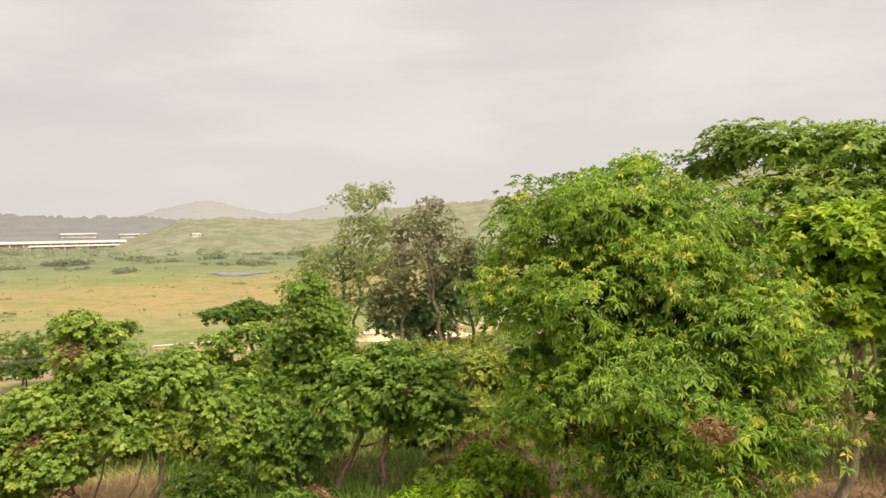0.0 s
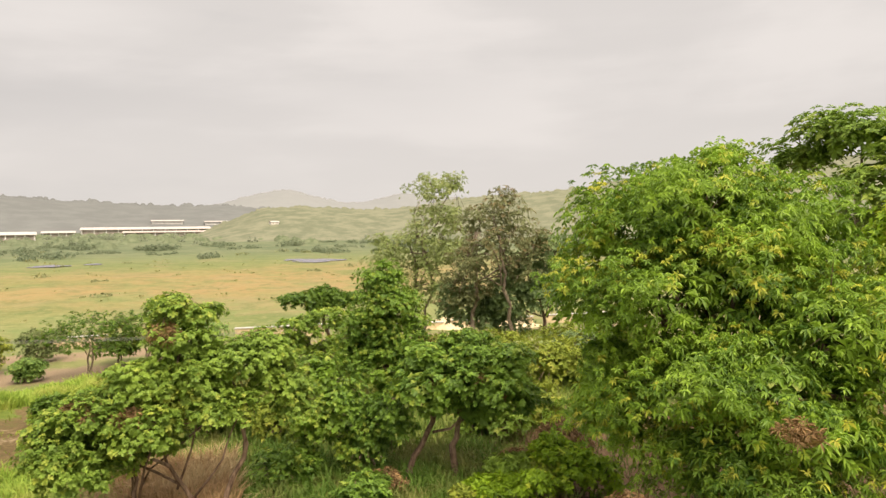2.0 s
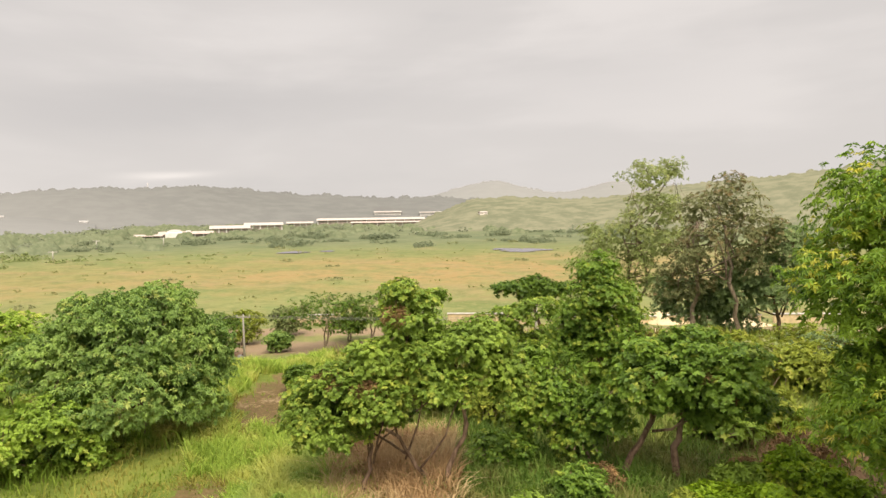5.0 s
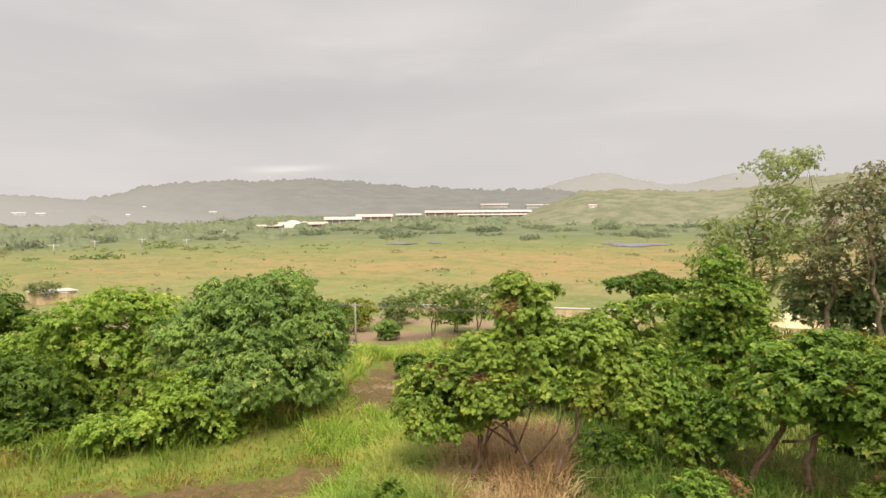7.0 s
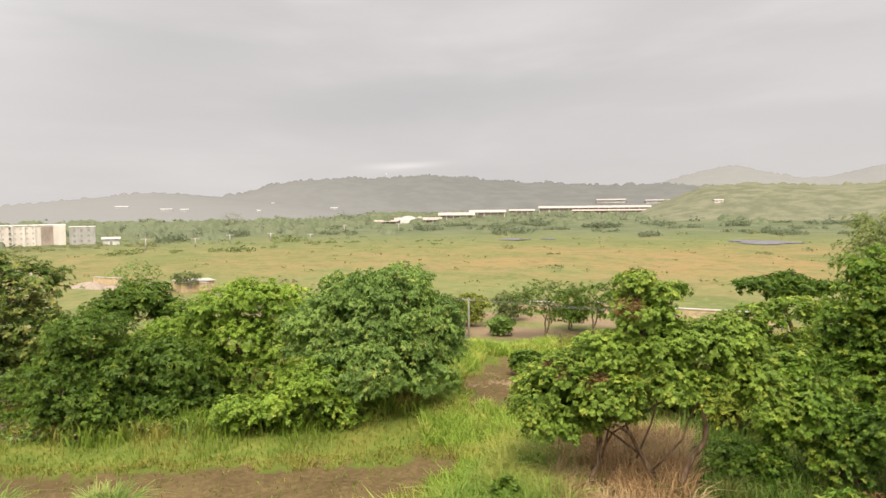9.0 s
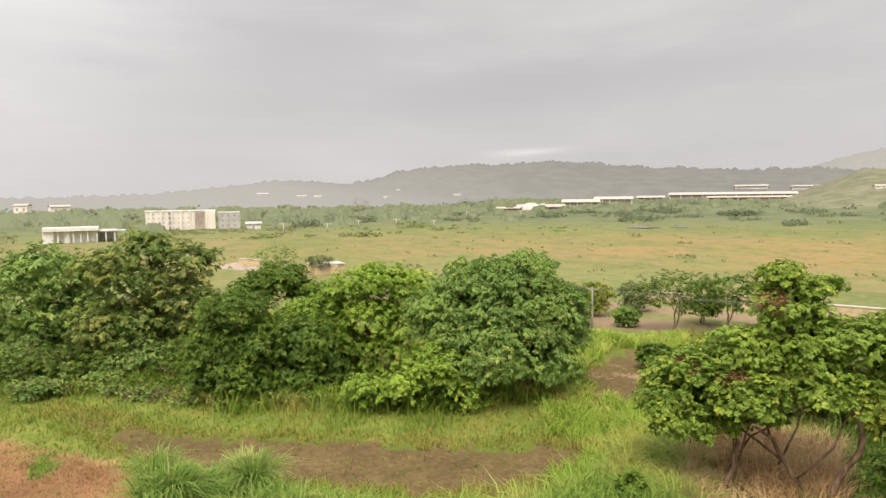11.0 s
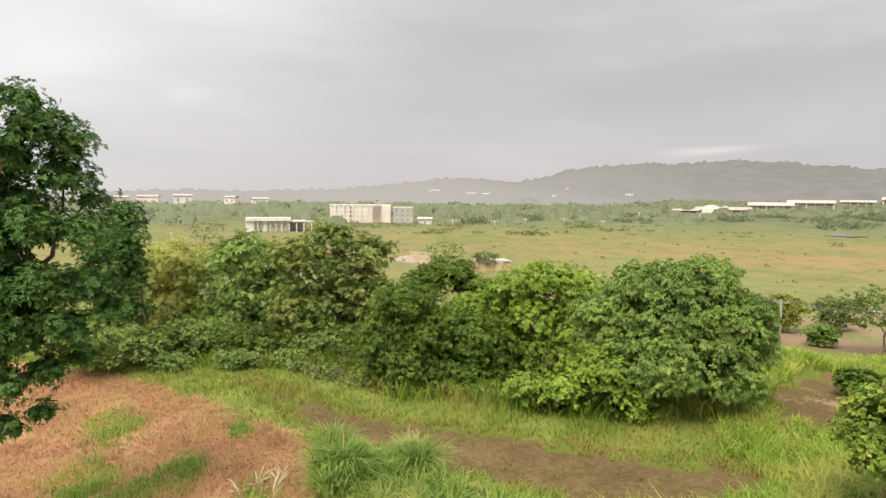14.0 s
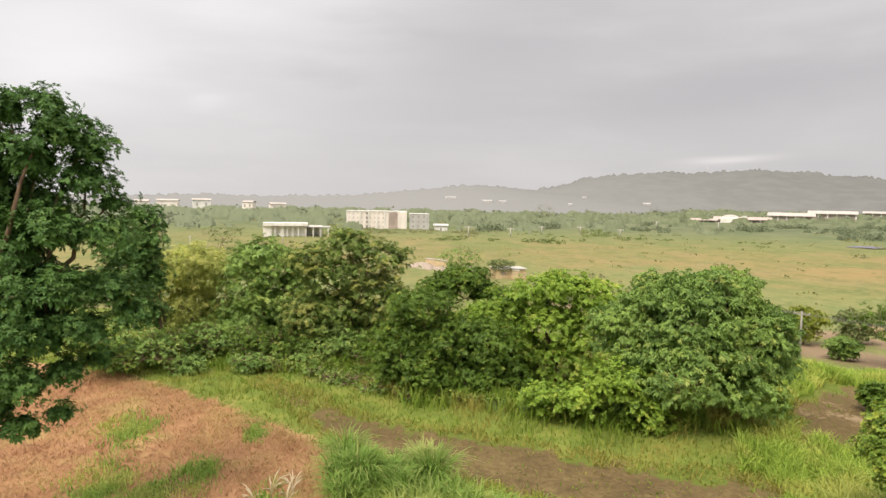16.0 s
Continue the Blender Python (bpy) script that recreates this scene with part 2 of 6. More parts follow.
# ---- helpers of this scene ----
def mesh_part(name, verts, faces, mat, parent=None, label="", smooth=False, tint=None, base=(0, 0, 0)):
    """One mesh object from arrays: faces is a list of index arrays, each (n, 3) or (n, 4)."""
    me = bpy.data.meshes.new(name)
    verts = np.asarray(verts, dtype=np.float32).reshape(-1, 3) - np.asarray(base, dtype=np.float32)
    groups = [np.asarray(q, dtype=np.int32) for q in (faces if isinstance(faces, list) else [faces])]
    groups = [q for q in groups if len(q)]
    loops = np.concatenate([q.ravel() for q in groups])
    counts = np.concatenate([np.full(len(q), q.shape[1], dtype=np.int32) for q in groups])
    me.vertices.add(len(verts))
    me.vertices.foreach_set("co", verts.ravel())
    me.loops.add(len(loops))
    me.loops.foreach_set("vertex_index", loops)
    me.polygons.add(len(counts))
    me.polygons.foreach_set("loop_start", np.concatenate([[0], np.cumsum(counts)[:-1]]).astype(np.int32))
    me.polygons.foreach_set("loop_total", counts)
    if smooth:
        me.polygons.foreach_set("use_smooth", np.ones(len(counts), dtype=bool))
    me.update(calc_edges=True)
    if tint is not None:
        at = me.attributes.new("tint", "FLOAT", "POINT")
        at.data.foreach_set("value", np.asarray(tint, dtype=np.float32))
    me.materials.append(mat)
    ob = new(name, me)
    if parent is not None:
        ob.parent = parent
    if label:
        tagged(ob, label)
    return ob


def polar(az, d):
    """The place at d metres under the eye's first stand, az degrees to the left of the first view."""
    return -d * math.sin(radians(az)), d * math.cos(radians(az))


EDGE_AZ = [-180, -60, 0, 20, 40, 60, 80, 100, 140, 180]
EDGE_D = [60, 52, 40, 36, 31, 33, 40, 46, 60, 60]


def smoothstep(v, lo, hi):
    s = np.clip((v - lo) / (hi - lo), 0, 1)
    return s * s * (3 - 2 * s)


def lumps(x, y, scale, seed=0.0):
    """Soft, cheap waves that stand for uneven ground."""
    a, b = x / scale + seed, y / scale - seed * 1.7
    return (np.sin(a * 1.7 + 1.3 * np.sin(b * 1.1)) + np.sin(b * 2.3 + 1.7 * np.sin(a * 0.9 + 2.0)) + np.sin((a + b) * 3.1 + seed)) / 3


def ground_z(x, y):
    x, y = np.asarray(x, dtype=float), np.asarray(y, dtype=float)
    d = np.hypot(x, y)
    az = np.degrees(np.arctan2(-x, y))
    edge = np.interp(az, EDGE_AZ, EDGE_D)
    fall = smoothstep(d, edge, edge + 34)
    near = 0.12 * lumps(x, y, 2.6) + 0.05 * lumps(x, y, 0.9, 3.0)
    near = near - 0.12 * track(x, y)
    far = -10.5 + 0.35 * lumps(x, y, 9.0, 1.0) * smoothstep(d, 120, 180) + 7.0 * smoothstep(d, 380, 1000)
    return near * (1 - fall) + far * fall


TRACK = np.array([(-27.5, 0.2), (-23.5, 1.9), (-21.2, 3.0), (-19.0, 4.7), (-17.0, 6.7), (-15.2, 8.6), (-13.9, 10.6), (-13.7, 12.2), (-14.6, 14.6), (-15.8, 17.2), (-17.6, 19.8), (-19.8, 23.5)])
TRACK_W = np.array([0.5, 0.8, 1.1, 1.25, 1.5, 1.6, 1.4, 1.2, 1.1, 1.3, 1.6, 1.5])
TRACK_BARE = np.array([0.35, 0.6, 0.95, 1.1, 1.15, 1.15, 1.0, 0.7, 0.15, 0.55, 0.95, 0.7])


def track(x, y):
    """1 on the dirt track, falling to 0 beside it."""
    best = np.zeros(np.broadcast(x, y).shape)
    for (ax, ay), (bx, by), wa, wb, sa, sb in zip(TRACK[:-1], TRACK[1:], TRACK_W[:-1], TRACK_W[1:], TRACK_BARE[:-1], TRACK_BARE[1:]):
        s = np.clip(((x - ax) * (bx - ax) + (y - ay) * (by - ay)) / ((bx - ax) ** 2 + (by - ay) ** 2), 0, 1)
        r = np.hypot(x - ax - s * (bx - ax), y - ay - s * (by - ay)) / (wa + s * (wb - wa))
        best = np.maximum(best, (1 - smoothstep(r + 0.25 * lumps(x, y, 0.7, 4.0), 0.3, 1.5)) * (sa + s * (sb - sa)))
    return best


def inside(x, y, poly, soft=1.2):
    """1 inside a convex outline (counter-clockwise), fading over soft metres."""
    v = np.full(np.broadcast(x, y).shape, 1e9)
    for (ax, ay), (bx, by) in zip(poly, poly[1:] + poly[:1]):
        ln = math.hypot(bx - ax, by - ay)
        v = np.minimum(v, ((bx - ax) * (y - ay) - (by - ay) * (x - ax)) / ln)
    return smoothstep(v, -soft * 0.5, soft * 0.5)


RED_PATCH = [(-15.0, 1.6), (-19.0, 2.2), (-23.5, -0.5), (-29.6, -5.2), (-36.0, -14.0), (-30.0, -24.0), (-12.0, -12.0)]
ROAD_N = (-0.3585, 0.9336)  # across the straight road on the plain


GREEN_SPOTS = ((-22.7, -4.0, 1.4, 0.9), (-18.6, -1.7, 1.3, 0.6), (-18.5, -4.0, 1.7, 0.9), (-17.4, -2.8, 1.4, 0.6), (-21.2, -0.1, 0.8, 0.4), (-16.4, 0.2, 0.9, 0.5))


def green_spots(x, y):
    """1 where grass has grown again in the scorched patch."""
    v = sum(np.exp(-(((x - cx) / rx) ** 2 + ((y - cy) / ry) ** 2) ** 2) for cx, cy, rx, ry in GREEN_SPOTS)
    return np.clip(v * (0.75 + 0.5 * lumps(x, y, 0.5, 6.0)), 0, 1)


def build_ground():
    radii = np.concatenate([np.linspace(0.0, 10, 4)[1:], np.arange(10.5, 45, 0.5), 45 * 1.035 ** np.arange(1, 140)])
    radii = radii[radii < 4200]
    na = 460
    ang = np.linspace(0, 2 * np.pi, na, endpoint=False)
    R, A = np.meshgrid(radii, ang, indexing="ij")
    x, y = -R * np.sin(A), R * np.cos(A)
    z = ground_z(x, y)
    verts = np.concatenate([[[0, 0, 0]], np.stack([x, y, z], -1).reshape(-1, 3)])
    i = np.arange(len(radii) - 1)[:, None] * na + 1
    j = np.arange(na)[None, :]
    k = (j + 1) % na
    quads = np.stack([i + j, i + k, i + na + k, i + na + j], -1).reshape(-1, 4)[:, ::-1]
    fan = np.stack([np.zeros(na, int), 1 + (np.arange(na) + 1) % na, 1 + np.arange(na)], -1)[:, ::-1]
    ob = mesh_part("ground", verts, [fan, quads], GROUND, smooth=True)
    x, y = verts[:, 0].astype(float), verts[:, 1].astype(float)
    d, az = np.hypot(x, y), np.degrees(np.arctan2(-x, y))
    s = ROAD_N[0] * x + ROAD_N[1] * y
    edge = np.interp(az, EDGE_AZ, EDGE_D)
    masks = {
        "dirt": track(x, y),
        "red": inside(x, y, RED_PATCH, 2.6) + 0.12 * lumps(x, y, 1.3, 2.0) - 0.7 * green_spots(x, y),
        "plain": smoothstep(d, edge + 8, edge + 30),
        "straw": 1.1 * np.exp(-((d - 228) / 55) ** 2) * np.exp(-((az - 20) / 26) ** 2) + 0.5 * np.exp(-((d - 190) / 60) ** 2),
        "sage": np.exp(-((d - 150) / 42) ** 2) + 0.7 * np.exp(-((d - 420) / 90) ** 2),
        # how much haze the marsh colour takes on, by distance
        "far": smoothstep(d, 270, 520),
        "litter": np.maximum(inside(x, y, [(-3, 13), (10, 9), (22, 16), (16, 30), (1, 24)], 4), 0.55 * inside(x, y, [(-10.5, 14), (-6.5, 13), (-6, 17), (-11, 18)], 2)),
        "bare": np.maximum(0.42 * track(x, y) * smoothstep(y, 13.5, 16.5), np.maximum(0.75 * np.exp(-((s - 98) / 5.0) ** 2), 0.95 * np.exp(-((s - 86) / 5.0) ** 2)) * smoothstep(x, -130, -90)),
    }
    for name, val in masks.items():
        at = ob.data.attributes.new(name, "FLOAT", "POINT")
        at.data.foreach_set("value", val.astype(np.float32))
    return tagged(ob, "grassy terrace with a worn dirt track above a wide marshy plain", "ground", kind="structure")


build_ground()


def unit(v):
    return v / (np.linalg.norm(v, axis=-1, keepdims=True) + 1e-9)


def leaves(at, way, face, length, width, droop, tint, fine=True):
    """Leaf blades as one array: foot, direction, the side that looks up, length, width, droop; 6 corners each, or 4 for small ones."""
    way = unit(way)
    side = unit(np.cross(way, face))
    up = np.cross(side, way)
    L, W = length[:, None], width[:, None]
    down = np.array([0, 0, -1.0])[None, :]
    mid = at + unit(way + down * (droop * 0.35)[:, None]) * L * 0.5
    tip = mid + unit(way + down * (droop * 1.5)[:, None]) * L * 0.5
    if not fine:
        c = np.stack([at, mid + side * W * 0.55 + up * W * 0.2, tip, mid - side * W * 0.55 + up * W * 0.2], 1)
        return c, np.repeat(tint, 4)
    low, high = at + (mid - at) * 0.72, mid + (tip - mid) * 0.44
    c = np.stack([at, low + side * W * 0.5 + up * W * 0.16, low - side * W * 0.5 + up * W * 0.16,
                  high + side * W * 0.36 + up * W * 0.1, high - side * W * 0.36 + up * W * 0.1, tip], 1)
    return c, np.repeat(tint, 6)


def leaf_faces(n, corners=6):
    o = np.arange(n)[:, None] * corners
    if corners == 4:
        return [np.concatenate([o + np.array([[0, 1, 2]]), o + np.array([[0, 2, 3]])])]
    tris = np.concatenate([o + np.array([[0, 1, 2]]), o + np.array([[3, 5, 4]])])
    return [tris, o + np.array([[1, 3, 4, 2]])]


# ---- hills and distance ----
def hill_material(name, deep, light, scale, west=None, north=(1000.0, 250.0)):
    k = Nodes(name)
    a = k.noise(scale, 6, 0.65)
    b = k.noise(scale * 0.12, 4, 0.5)
    c = k.mix(k.step(a, 0.38, 0.64), deep, light)
    c = k.mix(k.math("MULTIPLY", k.step(b, 0.45, 0.7), 0.5), c, light)
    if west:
        # haze put into the colour: paler towards the west
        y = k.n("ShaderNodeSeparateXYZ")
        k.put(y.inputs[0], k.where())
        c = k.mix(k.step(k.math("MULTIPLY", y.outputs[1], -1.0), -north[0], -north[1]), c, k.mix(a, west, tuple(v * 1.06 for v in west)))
    return k.surface(c, rough=1.0, spec=0.0)


def build_hill(name, label, profile, r0, r1, mat, wood=3.0, seed=0, foot=-5.0):
    """A wooded ridge: profile gives the skyline in degrees of height over azimuth; r0 its foot, r1 its crest."""
    rng = np.random.default_rng(seed)
    paz, pel = np.array(profile).T
    order = np.argsort(paz)
    az = np.arange(paz.min(), paz.max(), 0.09)
    top = EYE + r1 * np.tan(np.radians(np.interp(az, paz[order], pel[order])))
    top = np.convolve(np.pad(top, 14, mode="edge"), np.ones(29) / 29, "valid")
    rows = 26
    verts = []
    for i in range(rows):
        f = i / (rows - 6)
        r = r0 + (r1 - r0) * f
        rise = math.sin(min(f, 1) * math.pi / 2) ** 1.15 if f <= 1 else 1 - (f - 1) * 1.6
        bump = np.zeros(len(az))
        if abs(f - 1) < 0.06:
            # crowns of single trees along the crest
            for c in rng.uniform(az[0], az[-1], int((az[-1] - az[0]) * 5)):
                w, h = rng.uniform(0.1, 0.42), wood * rng.random() ** 2.2 * (0.35 + 0.65 * abs(math.sin(c * 0.9 + seed)))
                a0, a1 = np.searchsorted(az, [c - w, c + w])
                bump[a0:a1] = np.maximum(bump[a0:a1], h * (1 - ((az[a0:a1] - c) / w) ** 2) ** 0.85)
        z = foot + (top - foot) * rise + bump - wood * 0.35 * min(1.0, max(0.0, f * 2 - 1))
        rr = np.full(len(az), r)
        z = z + min(1.0, 2 * f) * 0.12 * wood * lumps(rr * np.sin(np.radians(az)), rr * np.cos(np.radians(az)), 70.0, seed)
        verts.append(np.stack([-rr * np.sin(np.radians(az)), rr * np.cos(np.radians(az)), z], -1))
    n = len(az)
    i = np.arange(rows - 1)[:, None] * n
    j = np.arange(n - 1)[None, :]
    quads = np.stack([i + j, i + n + j, i + n + j + 1, i + j + 1], -1).reshape(-1, 4)
    ob = mesh_part(name, np.concatenate(verts), quads, mat, smooth=True)
    return tagged(ob, label, "hill", kind="structure")


# rain haze is put into these colours, palest on the farthest hills
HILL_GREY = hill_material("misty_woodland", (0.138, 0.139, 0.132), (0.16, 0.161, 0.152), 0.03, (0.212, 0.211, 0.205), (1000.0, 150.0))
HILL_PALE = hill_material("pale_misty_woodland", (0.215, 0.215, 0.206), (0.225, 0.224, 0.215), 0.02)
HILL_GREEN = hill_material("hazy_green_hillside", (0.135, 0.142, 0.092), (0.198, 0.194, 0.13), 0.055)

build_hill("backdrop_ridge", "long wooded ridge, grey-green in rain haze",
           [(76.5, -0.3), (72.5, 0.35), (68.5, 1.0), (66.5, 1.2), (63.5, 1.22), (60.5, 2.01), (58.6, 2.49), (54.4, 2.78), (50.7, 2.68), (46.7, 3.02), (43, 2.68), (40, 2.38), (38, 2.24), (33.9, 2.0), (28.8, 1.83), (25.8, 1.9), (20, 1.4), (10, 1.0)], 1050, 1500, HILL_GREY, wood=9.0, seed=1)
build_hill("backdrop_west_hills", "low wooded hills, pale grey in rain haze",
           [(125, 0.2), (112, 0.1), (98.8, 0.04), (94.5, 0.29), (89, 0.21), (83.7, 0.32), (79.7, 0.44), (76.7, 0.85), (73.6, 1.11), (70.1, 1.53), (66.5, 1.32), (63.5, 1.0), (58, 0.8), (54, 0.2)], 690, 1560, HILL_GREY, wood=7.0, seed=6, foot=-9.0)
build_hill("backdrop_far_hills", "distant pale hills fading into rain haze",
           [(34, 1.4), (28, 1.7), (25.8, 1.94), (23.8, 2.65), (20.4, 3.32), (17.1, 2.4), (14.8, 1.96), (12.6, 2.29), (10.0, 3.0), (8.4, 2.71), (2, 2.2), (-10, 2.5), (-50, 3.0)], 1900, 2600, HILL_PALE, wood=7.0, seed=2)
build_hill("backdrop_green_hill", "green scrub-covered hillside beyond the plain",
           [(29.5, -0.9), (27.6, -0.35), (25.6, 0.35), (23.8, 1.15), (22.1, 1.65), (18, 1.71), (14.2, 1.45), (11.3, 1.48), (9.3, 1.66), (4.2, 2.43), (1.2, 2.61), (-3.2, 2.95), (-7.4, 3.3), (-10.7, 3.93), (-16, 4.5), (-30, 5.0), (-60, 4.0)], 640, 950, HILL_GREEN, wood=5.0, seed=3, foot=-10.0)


# ---- trees ----
def crown_points(rng, lobes, count, shell=0.62, gaps=0.35, clump=0.55, fill=0.34, flat=0.85):
    """Shoot tips on a crown: boughs (small clumps) sit all over the outside of the rounded lobes, with hollows between them."""
    lobes = np.array(lobes, dtype=float)
    area = lobes[:, 3] * lobes[:, 4] + lobes[:, 4] * lobes[:, 5] + lobes[:, 3] * lobes[:, 5]

    def over_lobes(k, lo, hi):
        which = rng.choice(len(lobes), k, p=area / area.sum())
        u = unit(rng.normal(size=(k, 3)))
        low = u[:, 2] < -0.5
        u[low, 2] *= -0.6
        u = unit(u)
        r = lo + (hi - lo) * rng.random(k)
        p = lobes[which, :3] + u * lobes[which, 3:] * r[:, None]
        q = (p[:, None, :] - lobes[None, :, :3]) / lobes[None, :, 3:]
        din = np.sqrt((q ** 2).sum(-1))
        din[np.arange(k), which] = 9
        return p, unit(u / lobes[which, 3:]), din.min(1)

    area = area + 0.25 * area.mean()
    boughs = max(12, int(area.sum() * 2.3 / clump ** 2 * (1.05 - 0.35 * gaps)))
    c, cn, cd = over_lobes(boughs * 2, 0.72, 1.0)
    ok = cd > 0.72
    c, cn = c[ok][:boughs], cn[ok][:boughs]
    size = clump * rng.uniform(0.55, 1.25, len(c))
    inner = int(count * fill)
    m = count - inner
    pick = rng.choice(len(c), m, p=size ** 2 / (size ** 2).sum())
    # each bough is a shallow umbrella of shoots, hollow below
    u = unit(rng.normal(size=(m, 3)) * 0.9 + cn[pick] * 0.8 + np.array([0, 0, 0.5]))
    r = rng.random(m) ** 0.65
    p1 = c[pick] + u * (size[pick] * (0.3 + 0.78 * r))[:, None] * np.array([1.15, 1.15, flat])
    p2, n2, _ = over_lobes(inner, shell, 0.86)
    return np.concatenate([p1, p2]), np.concatenate([unit(u + cn[pick] * 0.5), n2]), np.concatenate([0.75 + 0.3 * r, np.full(inner, 0.7)])


def shoots(rng, p, n, per, length, width, droop, spread, young, upward=0.3, r=None, patchy=1.0, seed=0.0, fine=True):
    """Rosettes of leaves at shoot tips: p the tips, n the way out; per leaves each."""
    k = len(p)
    axis = unit(n + np.array([0, 0, upward]) + rng.normal(0, 0.25, (k, 3)))
    a1 = unit(np.cross(axis, rng.normal(size=(k, 3))))
    a2 = np.cross(axis, a1)
    turn = (np.arange(per) * 2.399)[None, :] + rng.random((k, 1)) * 6.28 + rng.normal(0, 0.25, (k, per))
    open_ = np.clip(rng.normal(spread, 0.22, (k, per)), 0.15, 1.7)
    way = axis[:, None] * np.cos(open_)[..., None] + (a1[:, None] * np.cos(turn)[..., None] + a2[:, None] * np.sin(turn)[..., None]) * np.sin(open_)[..., None]
    size = rng.normal(1, 0.18, (k, per)).clip(0.5, 1.5) * rng.normal(1, 0.12, (k, 1))
    if r is not None:
        size = size * np.where(r < 0.72, 1.6, 1.0)[:, None]  # old, larger leaves inside
    at = p[:, None] + axis[:, None] * (rng.random((k, per, 1)) - 0.6) * length * 0.5
    patch = np.sin(p[:, 0] * 1.4 + seed) * np.sin(p[:, 1] * 1.6 - seed) + np.sin(p[:, 2] * 1.9 + seed * 1.3) * 0.6
    t = np.clip((rng.random(k) < young * np.clip(1 + patchy * patch, 0.05, 3)) * rng.uniform(0.35, 1.0, k), 0, 1)
    if r is not None:
        t = t * np.clip((r - 0.75) * 5, 0, 1)
    m = k * per
    face = np.broadcast_to(axis[:, None], (k, per, 3)).reshape(m, 3)
    sz = size.reshape(m)
    return leaves(at.reshape(m, 3), way.reshape(m, 3), face, length * sz, width * sz, np.full(m, droop) * rng.uniform(0.6, 1.4, m), np.repeat(t, per), fine)


def tube(points, radii, sides=8, rng=None):
    """A tapered limb along a bent line."""
    P = np.array(points, dtype=float)
    n = len(P)
    d = unit(np.gradient(P, axis=0))
    ref = np.array([0.3, 0.9, 0.1])
    s = unit(np.cross(d, ref))
    u = np.cross(s, d)
    a = np.linspace(0, 2 * np.pi, sides, endpoint=False)
    rad = np.array(radii, dtype=float)[:, None] * (1 + (rng.normal(0, 0.07, (n, sides)) if rng is not None else 0))
    v = P[:, None] + (s[:, None] * np.cos(a)[None, :, None] + u[:, None] * np.sin(a)[None, :, None]) * rad[..., None]
    v = np.concatenate([v.reshape(-1, 3), P[:1], P[-1:]])
    i = np.arange(n - 1)[:, None] * sides
    j = np.arange(sides)[None, :]
    k = (j + 1) % sides
    quads = np.stack([i + j, i + k, i + sides + k, i + sides + j], -1).reshape(-1, 4)
    j = np.arange(sides)
    k = (j + 1) % sides
    caps = np.concatenate([np.stack([k, j, np.full(sides, n * sides)], -1), np.stack([(n - 1) * sides + j, (n - 1) * sides + k, np.full(sides, n * sides + 1)], -1)])
    return v, [quads, caps]


def bent(rng, a, b, steps=7, wander=0.08, sag=0.0):
    a, b = np.array(a, float), np.array(b, float)
    t = np.linspace(0, 1, steps)[:, None]
    ln = np.linalg.norm(b - a)
    w = np.cumsum(rng.normal(0, wander * ln / steps ** 0.5, (steps, 3)), 0)
    w = (w - t * w[-1]) * np.array([1, 1, 0.5])
    p = a + (b - a) * t + w
    p[:, 2] += sag * ln * np.sin(t[:, 0] * np.pi)
    return p


